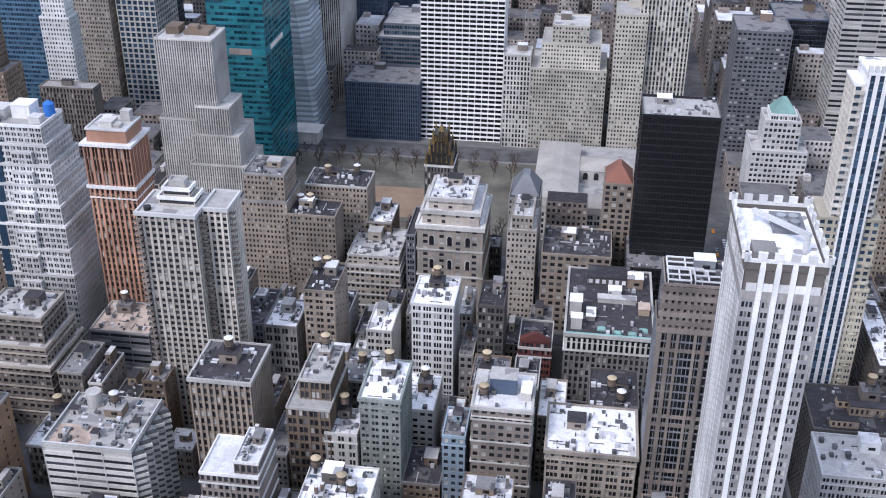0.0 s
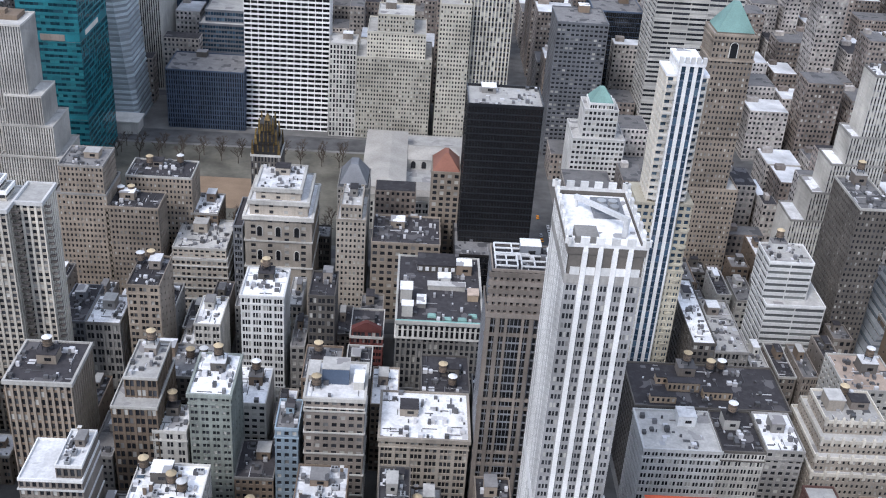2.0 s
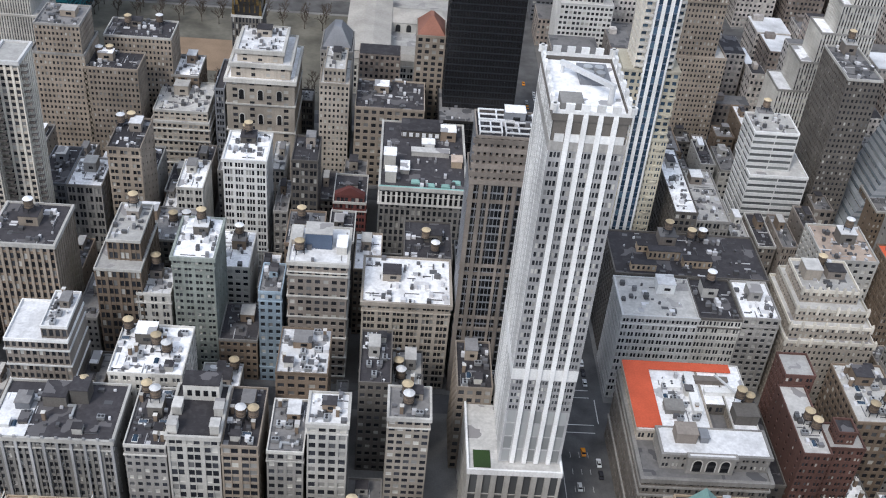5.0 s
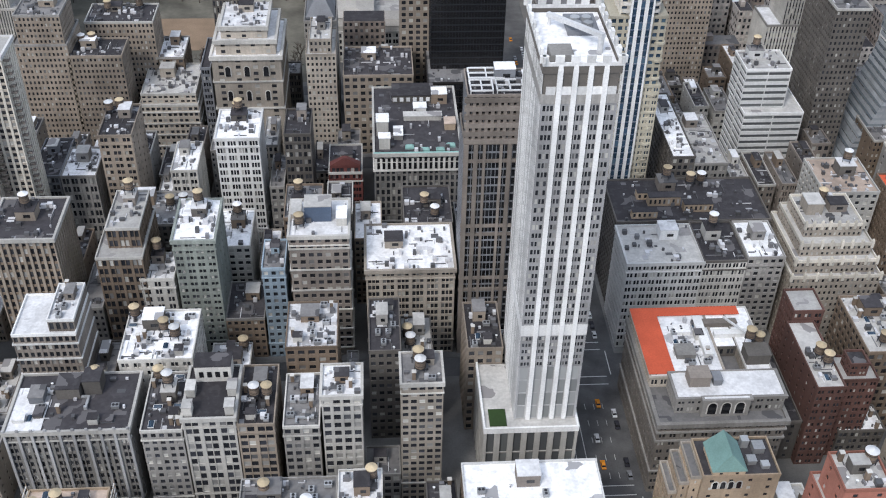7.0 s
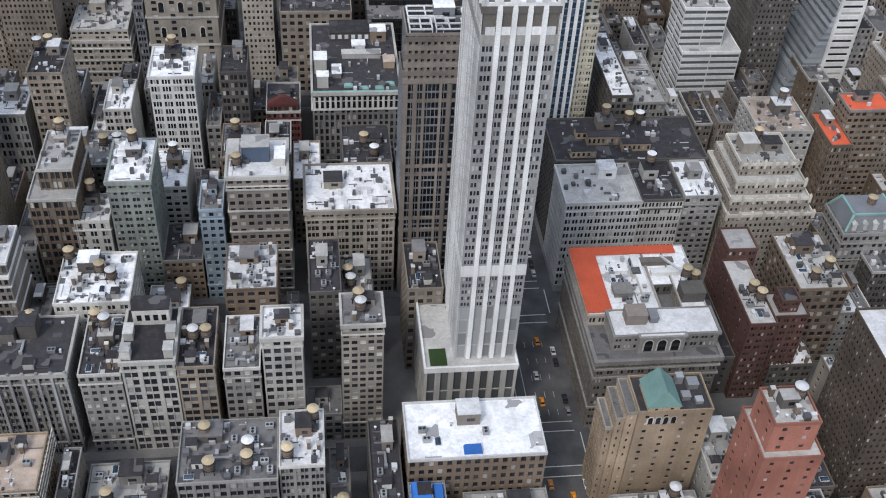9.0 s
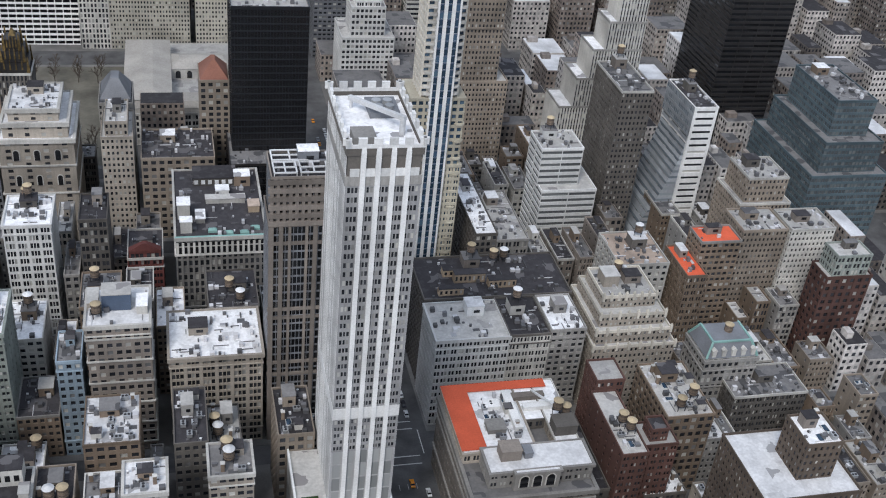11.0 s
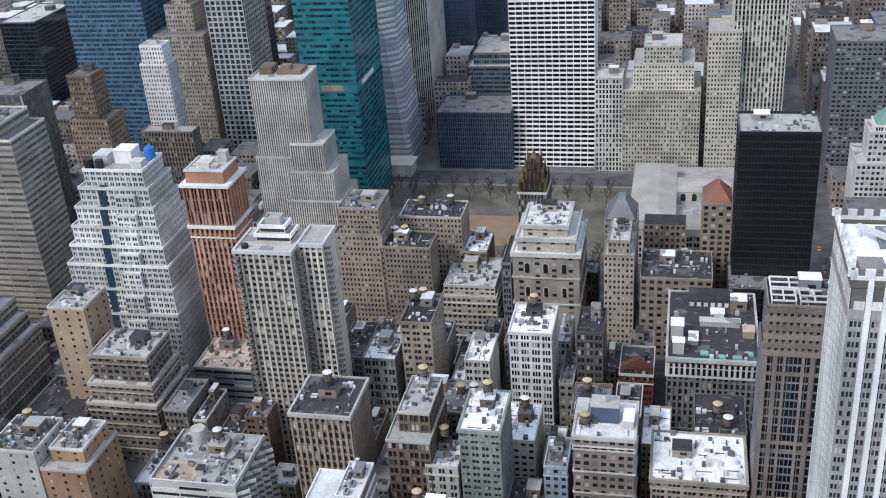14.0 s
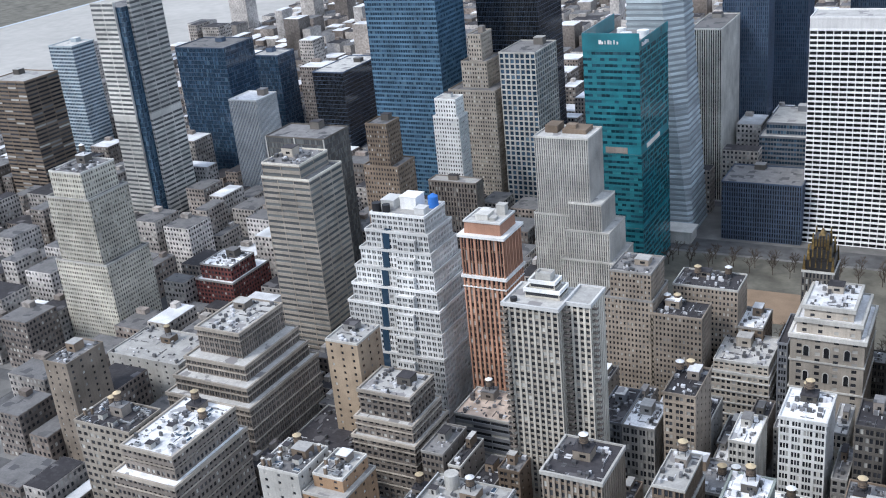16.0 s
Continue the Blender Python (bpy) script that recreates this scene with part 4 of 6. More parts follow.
s.box(PX0 + 2.2, PX0 + 8.2, PY0 + 2, PY0 + 10, PZ + 0.1, PZ + 0.5)
part("turf", shift(s, tower), M_TURF, tower, "green roof turf")

# ---- brown stone tower with a glazed bay beside it ----
STYLE["bay_tower"] = (1.5, 3.7, 0.14, 0.20, 0.3, 0.12, 1)
bay = B("brown stone office tower with dark glazed bays", [(-52, -15.8, 251, 272, 104), (-51.2, -16.5, 251.6, 271, 123.4)], "slate", "bay_tower", name="office_tower", pane="black", roof="k", clutter=0.6, side_style="punched", coping="greybrown")
for z in (10, 34, 40, 62, 66, 96, 104.2, 107.5, 111, 114.5, 118, 121.5):
    s = Solid()
    s.box(-52.3, -15.5, 250.6, 251.9, z, z + (1.3 if z < 104 else 1.9))
    part("belt_course", shift(s, bay), WALL["greybrown"], bay, "grey-brown stone belt course")
for x, w in ((-51.2, 0.9), (-47.6, 0.8), (-44.4, 0.5), (-38.2, 0.5), (-35, 0.8), (-31.5, 0.9), (-27.5, 0.6), (-20.0, 0.8)):
    s = Solid()
    s.box(x - w, x + w, 250.2, 251.6, 0, 104)
    part("pilaster", shift(s, bay), WALL["greybrown"], bay)
for i in range(16):
    s = Solid()
    x = -51 + i * 2.26
    s.box(x - 0.6, x + 0.6, 250.9, 251.8, 104, 123.4)
    part("pilaster", shift(s, bay), WALL["greybrown"], bay)
for x0, x1, y0, y1 in ((-50, -42, 253, 261), (-40.5, -31, 253, 261), (-50, -37, 262.5, 270), (-30, -19, 253, 268)):
    s = Solid()
    for a, b in (((x0, y0), (x1, y0)), ((x1, y0), (x1, y1)), ((x1, y1), (x0, y1)), ((x0, y1), (x0, y0)), (((x0 + x1) / 2, y0), ((x0 + x1) / 2, y1)), ((x0, (y0 + y1) / 2), (x1, (y0 + y1) / 2))):
        s.beam((*a, 125.2), (*b, 125.2), 0.5)
    for a in ((x0, y0), (x1, y0), (x1, y1), (x0, y1)):
        s.beam((*a, 123.3), (*a, 125.2), 0.35)
    part("roof_frame", shift(s, bay), M_WHITE, bay, "white steel roof frame")

# ---- slim white tower with blue strips and yellow shoulders ----
slim = thing("apartment_tower", "slim white tower with blue strips and pale yellow shoulders", "building", (29, 333, 0))
FOOT.append((16, 43, 333, 362))
STYLE["slim_front"] = (3.4, 3.3, 0.46, 0.2, 0.5, 0.42, 1)
STYLE["slim_side"] = (3.2, 3.3, 0.34, 0.40, 0.6, 0.0, 1)
for x0, x1, y0, y1, z0, z1, face, side, wall, sp in ((24.8, 35.0, 333, 353, 0, 177.5, "slim_front", "slim_side", "white", "navy"), (20.9, 38.3, 336, 352, 0, 172, "slim_side", "slim_side", "ivory", "ivory"), (17.0, 41.8, 335, 355, 0, 113.5, "slim_side", "slim_side", "yellow", "yellow"), (18.5, 43.0, 334.5, 357, 0, 80, "slim_side", "slim_side", "yellow", "yellow")):
    skin, glass = Skin(slim.location), Solid()
    for f in "SEW":
        clad(slim, skin, glass, Side(f, x0, x1, y0, y1), z0, z1, face if f == "S" else side)
    skin.quad((x1, y1, z0), (x0, y1, z0), (x0, y1, z1), (x1, y1, z1))
    part("wall", skin.mesh("wall", [WALL[wall], WALL[sp]]), None, slim)
    tagged(part("glazing", shift(glass, slim), PANE["blue"], slim), kind="stuff")
    s = Solid()
    s.box(x0 - 0.3, x1 + 0.3, y0 - 0.3, y1, z1 - 0.2, z1 + 0.9)
    part("roof", shift(s, slim), ROOF["w"] if wall != "yellow" else WALL["yellow"], slim)
for side in (-1, 1):
    for i in range(26):
        z = 116 + i * 3.3 if i < 17 else 32 + (i - 17) * 8.6
        s = Solid()
        cx = 24.2 if side < 0 else 35.6
        if i >= 17:
            cx += side * 4.5
        s.drum(cx, 336.5, z, z + 0.9, 2.6, sides=14)
        part("balcony", shift(s, slim), WALL["pale" if i < 17 else "yellow"], slim)
for i in range(5):
    s = Solid()
    x = 25.2 + i * 2.4
    s.box(x - 0.75, x + 0.75, 332.8, 334.4, 178, 181)
    part("crenel", shift(s, slim), WALL["white"], slim)

# ---- white travertine tower with a curved foot ----
STYLE["trav_front"] = (5.1, 3.55, 0.09, 0.40, 0.4, 0.04, 1)
trav = B("white travertine tower with a curved foot", [(-206.6, -145, 672, 700, 152)], "marble", "trav_front", name="office_tower", pane="black", roof="p", lean=foot_curve, side_style="grid", clutter=0)
volume(trav, -206.6, -145, 672, 700, 152.2, 160, "blank", "marble", roof="p")

# ---- apartment tower: a front slab, a wing set back, balconies up the edges ----
apt = thing("apartment_tower", "white concrete apartment tower with balconies and a set-back wing", "building", (-256, 300, 0))
FOOT.append((-271, -231, 299, 329))
STYLE["apt_front"] = (2.95, 2.9, 0.36, 0.36, 0.6, 0.3, 1)
STYLE["apt_side"] = (2.4, 2.9, 0.5, 0.34, 0.7, 0.4, 1)
# recessed bands take a darker beige: the balconies' shade is in the colour
volume(apt, -269.3, -243.4, 300, 322, 0, 111.5, "apt_front", "ivory", "apt_side", spandrel="beige", roof="p", coping="white", cornice=0.5)
volume(apt, -243.2, -232, 308.5, 327, 0, 111.3, "apt_front", "ivory", "apt_side", spandrel="beige", roof="p", coping="white", cornice=0.5)
volume(apt, -262.2, -246, 309, 319, 111.7, 115.2, "ribbon", "ivory", roof="p", coping="white", cornice=0.4)
volume(apt, -260.4, -248.6, 310.4, 318, 115.4, 118.8, "ribbon", "ivory", roof="p", coping="white", cornice=0.4)
volume(apt, -258, -251, 312, 317, 119, 121.6, "blank", "pale", roof="p")
s = Solid()
s.drum(-265.5, 304, 111.6, 113.4, 1.6, sides=14)
part("roof_fan", shift(s, apt), M_BLACK, apt)
slab_box = Solid()
slab_box.box(-1.5, 1.5, -1.2, 1.2, 0, 0.18)
slab_box.box(-1.5, 1.5, -1.2, -1.12, 0.18, 1.05)
slab_box.box(-1.5, -1.42, -1.12, 1.2, 0.18, 1.05)
slab_box.box(1.42, 1.5, -1.12, 1.2, 0.18, 1.05)
balcony_mesh = slab_box.mesh("balcony", WALL["greybrown"])
for k in range(36):
    z = 7 + k * 2.9
    for x, y in ((-268.2, 298.9), (-241.9, 305.9), (-231.2, 312)):
        part("balcony", balcony_mesh, None, apt, at=Vector((x, y, z)) - apt.location)

# ---- salmon brick tower: dark strips, pale cornices, a panelled attic ----
salmon = thing("tower", "salmon brick tower with dark window strips and pale cornices", "building", (-316, 376, 0))
FOOT.append((-330, -302, 373, 400))
STYLE["salmon_low"] = (2.7, 3.6, 0.44, 0.3, 0.8, 0.55, 1)
STYLE["salmon_high"] = (3.9, 7.4, 0.3, 0.16, 0.9, 0.6, 2)
volume(salmon, -328.6, -304, 376, 399, 0, 84, "salmon_low", "copper", spandrel="brown", rim=False)
volume(salmon, -328.6, -304, 376, 399, 85.6, 107, "salmon_high", "copper", spandrel="brown", rim=False)
for z, out, high in ((84, 0.9, 1.6), (107, 1.2, 1.4), (78.5, 0.3, 0.5)):
    s = Solid()
    s.box(-328.6 - out, -304 + out, 376 - out, 399 + out, z, z + high)
    part("cornice", shift(s, salmon), WALL["white"], salmon, "pale stone cornice")
s = Solid()
s.frustum(-326.8, -305.8, 378, 397, 108.4, 0.4, 0.4, 114.6)
part("attic", shift(s, salmon), WALL["copper"], salmon, "plain salmon brick attic")
s = Solid()
s.box(-327, -305.6, 377.8, 378.6, 114.6, 115.6)
s.box(-327, -305.6, 396.4, 397.2, 114.6, 115.6)
s.box(-327, -326.2, 378.6, 396.4, 114.6, 115.6)
s.box(-306.4, -305.6, 378.6, 396.4, 114.6, 115.6)
part("parapet", shift(s, salmon), WALL["white"], salmon)
s = Solid()
s.box(-326.2, -306.4, 378.6, 396.4, 114.5, 114.9)
part("roof", shift(s, salmon), ROOF["p"], salmon)
for x, y, w, d, h in ((-318, 386, 3.5, 4, 2.6), (-311, 393, 2.4, 2.2, 5.2), (-321, 393, 2, 2, 1.6), (-312, 384, 1.6, 2.4, 1.4)):
    s = Solid()
    s.box(x - w, x + w, y - d, y + d, 114.9, 114.9 + h)
    s.box(x - w - 0.2, x + w + 0.2, y - d - 0.2, y + d + 0.2, 114.9 + h, 115.2 + h)
    part("roof_house", shift(s, salmon), WALL["pale"], salmon)

# ---- white setback tower; a dark strip up its front stands for a shaded recess ----
white = thing("tower", "white brick setback tower with a dark glazed recess", "building", (-370, 366, 0))
FOOT.append((-406, -338, 364, 413))
STYLE["white_grid"] = (3.3, 3.5, 0.3, 0.36, 0.6, 0.08, 2)
lower = 0
for x0, x1, y0, top in ((-404, -340, 366, 36), (-402, -341, 368, 50), (-400, -342, 370, 63), (-397.5, -344, 372.5, 73), (-395.5, -346, 375, 83), (-392.5, -348, 377.5, 93), (-389.5, -350, 380, 103), (-386.5, -353, 383, 112)):
    volume(white, x0, x1, y0, 412 - (y0 - 366) * 0.3, lower, top, "white_grid", "white", roof="p", coping="white", cornice=0.25, parapet=1.1)
    if top < 104:
        volume(white, -368.5, -357.5, y0 - 2.4, y0 - 0.05, lower, top - 3.4, "white_grid", "white", roof="w", parapet=0.9)
    s = Solid()
    s.box(-378.6, -374.4, y0 - 0.25, y0 + 0.3, lower, top + (1.2 if top < 112 else -8))
    part("recess_glazing", shift(s, white), PANE["blue"], white, "dark blue glazed recess")
    lower = top
for x, y, w, d, h in ((-380, 396, 4, 5, 5), (-368, 398, 5, 5, 7), (-358, 390, 3, 3, 3.4)):
    s = Solid()
    s.box(x - w, x + w, y - d, y + d, 112, 112 + h)
    s.box(x - w - 0.25, x + w + 0.25, y - d - 0.25, y + d + 0.25, 112 + h, 112.4 + h)
    part("roof_house", shift(s, white), WALL["white"], white)
s = Solid()
s.drum(-384, 386, 112.1, 117.5, 2.6, sides=16)
s.drum(-378.5, 387, 112.1, 116.5, 2.2, sides=16)
part("tank", shift(s, white), M_BLACK, white, "black round roof tanks")
s = Solid()
s.drum(-356, 400, 112.1, 118.5, 3.0, 2.8, sides=18)
s.drum(-356, 400, 118.5, 120, 2.8, 0.6, sides=18)
part("wrapped_tank", shift(s, white), M_BLUE, white, "roof tank wrapped in a blue sheet")

# ---- grey ribbed slab with steps down one side ----
ribbed = thing("office_tower", "grey finely ribbed slab tower stepping down on one side", "building", (-310, 480, 0))
FOOT.append((-336, -279, 476, 516))
STYLE["ribs"] = (1.45, 3.7, 0.52, 0.22, 0.6, 0.4, 1)
for x0, x1, y0, y1, top in ((-332.4, -298.2, 487, 512, 126.5), (-334.5, -311.2, 485, 514, 78), (-311, -290.4, 484, 509, 87), (-313.5, -285, 481.5, 511, 70), (-316, -281, 479, 513, 52)):
    volume(ribbed, x0, x1, y0, y1, 0, top, "ribs", "pale", spandrel="grey", pane="haze", roof="p", coping="pale")
for x0, x1, y0, y1, h in ((-329, -321, 497, 508, 4.5), (-318, -303, 497, 510, 2.6), (-316, -310, 499, 504, 5)):
    s = Solid()
    s.box(x0, x1, y0, y1, 126.6, 126.6 + h)
    part("roof_house", shift(s, ribbed), WALL["brown"], ribbed, "brown roof plant house")

# ---- teal glass tower: dashed dark windows, dark machine floors, sign bars ----
teal = thing("office_tower", "teal glass office tower with broken dark window bands", "building", (-310, 566, 0))
FOOT.append((-330, -290, 565, 629))
STYLE["teal_front"] = (2.9, 3.9, 0.03, 0.52, 0.25, 0.0, 1)
STYLE["teal_side"] = (1.7, 3.9, 0.05, 0.3, 0.12, 0.0, 1)
for z0, z1 in ((0, 40), (43, 92), (97.5, 161)):
    volume(teal, -329.2, -291.5, 566, 628, z0, z1, "teal_front", "teal", "teal_side", pane="dash", roof="g", rim=False)
for z0, z1 in ((40, 43), (92, 97.5)):
    s = Solid()
    s.box(-329, -291.7, 566.3, 627.8, z0, z1)
    part("machine_floor", shift(s, teal), WALL["teal"], teal, "plain dark teal machine floor")
s = Solid()
s.box(-316, -301, 565.9, 566.4, 92.6, 96.6)
part("louvre", shift(s, teal), WALL["greybrown"], teal, "grey-brown louvre panel")
s = Solid()
s.box(-291.8, -291.3, 578, 606, 93.5, 96.5)
part("louvre", shift(s, teal), WALL["pale"], teal, "pale louvre strip")
s = Solid()
s.box(-329.4, -291.3, 565.7, 566.3, 161, 172)
s.box(-291.9, -291.2, 566.3, 628, 161, 167)
s.box(-329.4, -328.8, 566.3, 628, 161, 172)
part("parapet_screen", shift(s, teal), WALL["teal"], teal)
for i, (w, h) in enumerate(((2.4, 2.6), (1.3, 1.7), (1.0, 2.2), (1.8, 2.6), (0.7, 2.2), (0.9, 2.6), (1.3, 1.7))):
    s = Solid()
    x = -318 + i * 2.0
    s.box(x, x + w * 0.75, 565.3, 565.65, 165, 165 + h)
    part("sign_bar", shift(s, teal), M_WHITE, teal, "white sign bar")
for i, h in enumerate((2.6, 1.7, 2.2, 2.6, 2.2, 1.7)):
    s = Solid()
    y = 570 + i * 2.4
    s.box(-291.15, -290.8, y, y + 1.3, 163, 163 + h)
    part("sign_bar", shift(s, teal), M_WHITE, teal, "white sign bar")
for x, y, r in ((-320, 590, 4), (-310, 596, 4), (-301, 604, 4), (-318, 610, 3)):
    s = Solid()
    s.drum(x, y, 161, 166, r, sides=16)
    part("cooling_tower", shift(s, teal), M_WHITE, teal)

# ---- pale tower behind screens of thin rods, with blue notched corners ----
rods = thing("office_tower", "tall blue glass tower behind pale screens of thin rods", "building", (-722, 552, 0))
FOOT.append((-737, -703, 550, 600))
STYLE["rods"] = (12.0, 3.9, 0.03, 0.5, 0.3, 0.0, 1)
volume(rods, -733, -707, 553, 598, 0, 192, "glass", "steel", pane="blue", rim=False)
for z0, z1, style in ((3, 100, "rods"), (104, 196, "rods"), (100, 104, "blank")):
    volume(rods, -737, -712.5, 550.4, 552.6, z0, z1, style, "pale", pane="haze", rim=False, roof="p", side_style="blank")
    volume(rods, -706.5, -704, 560, 597, z0, z1, style, "pale", pane="haze", rim=False, roof="p")

# ---- corner block: orange roof edge, light court, arcaded front penthouse ----
corner = thing("corner_block", "large grey-brown corner block with an orange-red roof edge", "building", (36, 172.5, 0))
FOOT.append((12, 60, 172, 229))
STYLE["corner"] = (3.9, 3.9, 0.42, 0.46, 0.5, 0.0, 2)
volume(corner, 13, 59, 172.5, 228.5, 0, 36, "corner", "umber", roof="g", cornice=0.9, coping="grey", parapet=0.9)
for z in (11.5, 27.5, 31.8):
    ledge_ring(corner, 13, 59, 172.5, 228.5, z, 0.6, 0.8, WALL["grey"], corner)
volume(corner, 13.2, 41, 191, 228.3, 36.2, 41, "punched", "beige", roof="w", cornice=0.4, parapet=0.5, coping="beige")
volume(corner, 49.4, 58.8, 191, 228.3, 36.2, 41, "punched", "beige", roof="w", parapet=0.5, coping="pale")
# court's back wall in dark brick: the recess's shade is put into its colour
volume(corner, 41.1, 49.3, 206, 228.2, 36.2, 40.9, "punched", "dark", roof="w", parapet=0.3)
volume(corner, 19.6, 58.6, 177.6, 190.9, 36.2, 43.4, "punched", "grey", roof="w", cornice=0.5, parapet=0.6)
volume(corner, 28.5, 45.5, 175.6, 177.5, 36.2, 44.4, "blank", "grey", roof="w", cornice=0.4, parapet=0.4)
for k in range(3):
    arch_window(corner, 32 + k * 5, 175.6, 37.6, 43, 1.5)
s = Solid()
s.box(12.9, 22.6, 192, 228.4, 41.62, 41.8)
s.box(22.6, 55, 223.6, 228.4, 41.62, 41.79)
part("roof_edge", shift(s, corner), ROOF["o"], corner, "orange-red coated roof edge")
for x0, x1, y0, y1, z, wall_ in ((25, 32.5, 183, 189, 48, "greybrown"), (34, 37, 183.5, 188, 46, "slate"), (50, 58.6, 196, 203, 45.5, "dark"), (35.5, 38.5, 200, 221, 43.4, "white"), (38.6, 52, 217, 219.5, 43, "greybrown"), (42, 55, 211, 213.5, 42.8, "white"), (25, 32, 200, 206, 43, "grey"), (27, 33, 213, 217, 42.6, "white")):
    s = Solid()
    s.box(x0, x1, y0, y1, 40.9, z)
    s.box(x0 - 0.2, x1 + 0.2, y0 - 0.2, y1 + 0.2, z, z + 0.3)
    part("roof_house", shift(s, corner), WALL[wall_], corner)
s = Solid()
s.beam((47.5, 220, 43.5), (55.5, 206, 44.6), 0.7)
s.beam((55.5, 206, 41), (55.5, 206, 44.6), 0.5)
s.beam((47.5, 220, 41), (47.5, 220, 43.5), 0.5)
part("roof_pipe", shift(s, corner), M_WHITE, corner, "long white slanting roof pipe")
ROOFTOPS.append((24, 40, 195, 222, 41.12, 1.6, corner, "grey", False))

# ---- dark red brick block along the light court ----
maroon = thing("building", "dark red brick block with a narrow pale roof", "building", (84, 182, 0))
FOOT.append((60, 98, 178, 232))
volume(maroon, 72.6, 83.2, 183, 219, 0, 40.5, "punched", "maroon", "few", roof="p", coping="maroon")
volume(maroon, 83.3, 97, 187, 200, 0, 40, "punched", "maroon", roof="p")
volume(maroon, 86, 93, 189.5, 197, 40.2, 45.5, "punched", "maroon", roof="k")
volume(maroon, 74.5, 86.5, 219.2, 232.4, 0, 45.5, "punched", "maroon", roof="p")
# low dark block added to fill the shaded gap of the light court
volume(maroon, 60, 72.4, 186, 228, 0, 20, "few", "dark", roof="k")
ROOFTOPS.append((72.8, 83, 184, 206, 40.62, 1.2, maroon, "maroon", False))

# ---- tan tower with a green copper gable ----
gabled = thing("tower", "sandy brick tower with stepped shoulders and a green copper gable", "building", (28, 130, 0))
FOOT.append((4, 41, 126, 153))
volume(gabled, 17, 42, 136, 152, 0, 50.5, "few", "sand", "punched", roof="k", coping="sand")
volume(gabled, 13.6, 16.9, 137, 152, 0, 49.3, "few", "sand", "punched", roof="g", coping="beige")
volume(gabled, 10.6, 13.5, 138, 152, 0, 45.5, "few", "sand", "punched", roof="g", coping="beige")
volume(gabled, 8, 10.5, 139, 152, 0, 40, "few", "sand", "punched", roof="g", coping="beige")
volume(gabled, 20, 30.4, 136.15, 148, 50.7, 53.4, "few", "sand", rim=False)
for k in range(4):
    arch_window(gabled, 21.3 + k * 2.6, 135.95, 45.4, 48.6, 0.75)
s = Solid()
s.v = [(19.5, 135.7, 53.4), (30.9, 135.7, 53.4), (30.9, 148.4, 53.4), (19.5, 148.4, 53.4), (25.2, 137.4, 59.6), (25.2, 148, 59.6)]
s.f = [(0, 1, 4), (1, 2, 5, 4), (2, 3, 5), (3, 0, 4, 5), (3, 2, 1, 0)]
part("gable_roof", shift(s, gabled), ROOF["c"], gabled, "pale green copper gable roof")
for x, y, w, h in ((37.5, 147, 1.8, 2.4), (38, 140, 1.2, 1.4), (33.4, 149, 1.2, 3.4), (34, 142, 1.4, 1.8)):
    s = Solid()
    s.box(x - w, x + w, y - w, y + w, 50.5, 50.5 + h)
    s.box(x - w - 0.1, x + w + 0.1, y - w - 0.1, y + w + 0.1, 50.5 + h, 50.7 + h)
    part("roof_machine", shift(s, gabled), M_METAL, gabled)

# ---- black brick tower with a gilded crown ----
radiator = B("black brick tower with a gilded stepped crown", [(-168.5, -150.5, 440, 468, 52), (-167.6, -151.6, 441, 459, 78)], "dark", "fins", name="gilded_tower", roof="k", clutter=0)
for x0, x1, y0, y1, z0, z1 in ((-166.6, -152.6, 442, 458, 79, 84), (-165, -154.2, 443.6, 456.4, 84, 89.5), (-163.2, -156, 445.2, 454.8, 89.5, 95)):
    s = Solid()
    s.box(x0, x1, y0, y1, z0, z1)
    part("crown_stage", shift(s, radiator), WALL["black"], radiator, "black brick crown stage")
    s = Solid()
    for x in (x0, x1):
        for y in (y0, y1):
            s.frustum(x - 0.8, x + 0.8, y - 0.8, y + 0.8, z0, 0.55, 0.55, z1 + 3.0)
    n = 5
    for i in range(1, n):
        s.frustum(x0 + (x1 - x0) * i / n - 0.4, x0 + (x1 - x0) * i / n + 0.4, y0 - 0.4, y0 + 0.5, z0 + 1.5, 0.25, 0.3, z1 + 1.4)
    tagged(part("pinnacle", shift(s, radiator), WALL["gold"], radiator, "gilded pinnacles"), kind="stuff")
s = Solid()
s.frustum(-161, -157.6, 447, 451.5, 96, 1.4, 1.8, 99.5)
part("finial", shift(s, radiator), WALL["gold"], radiator)


# ---- pointed and pitched roofs ----
def cap(name, root, x0, x1, y0, y1, z0, ix, iy, z1, material):
    s = Solid()
    s.frustum(x0, x1, y0, y1, z0, ix, iy, z1)
    part(name, shift(s, root), material, root)


pyr = B("tan stone belvedere under a green pyramid", (78, 97.5, 472, 490, 150.4), "tan", "loft", name="belvedere", roof="c", clutter=0, z_base=149.9)
cap("pyramid_roof", pyr, 77.6, 98, 471.5, 490.5, 151.5, 8.6, 8, 166, ROOF["c"])
for z in (92, 136, 147):
    ledge_ring(pyr, 76, 99.5, 470, 492, z, 0.7, 1.0, WALL["tan"], pyr)
arch_window(pyr, 87.8, 469.9, 138, 146.4, 1.9)
pyr = B("white roof lantern under a green pyramid", (31, 47, 562, 578, 72.5), "white", "loft", name="lantern", roof="c", clutter=0, z_base=69)
cap("pyramid_roof", pyr, 31.5, 46.5, 562.5, 577.5, 73.5, 6, 6, 82, ROOF["c"])
pyr = B("tan stone tower with a red tiled pyramid roof", (-70.2, -54.8, 445, 467, 72), "tan", "punched", name="tiled_tower", roof="r", clutter=0)
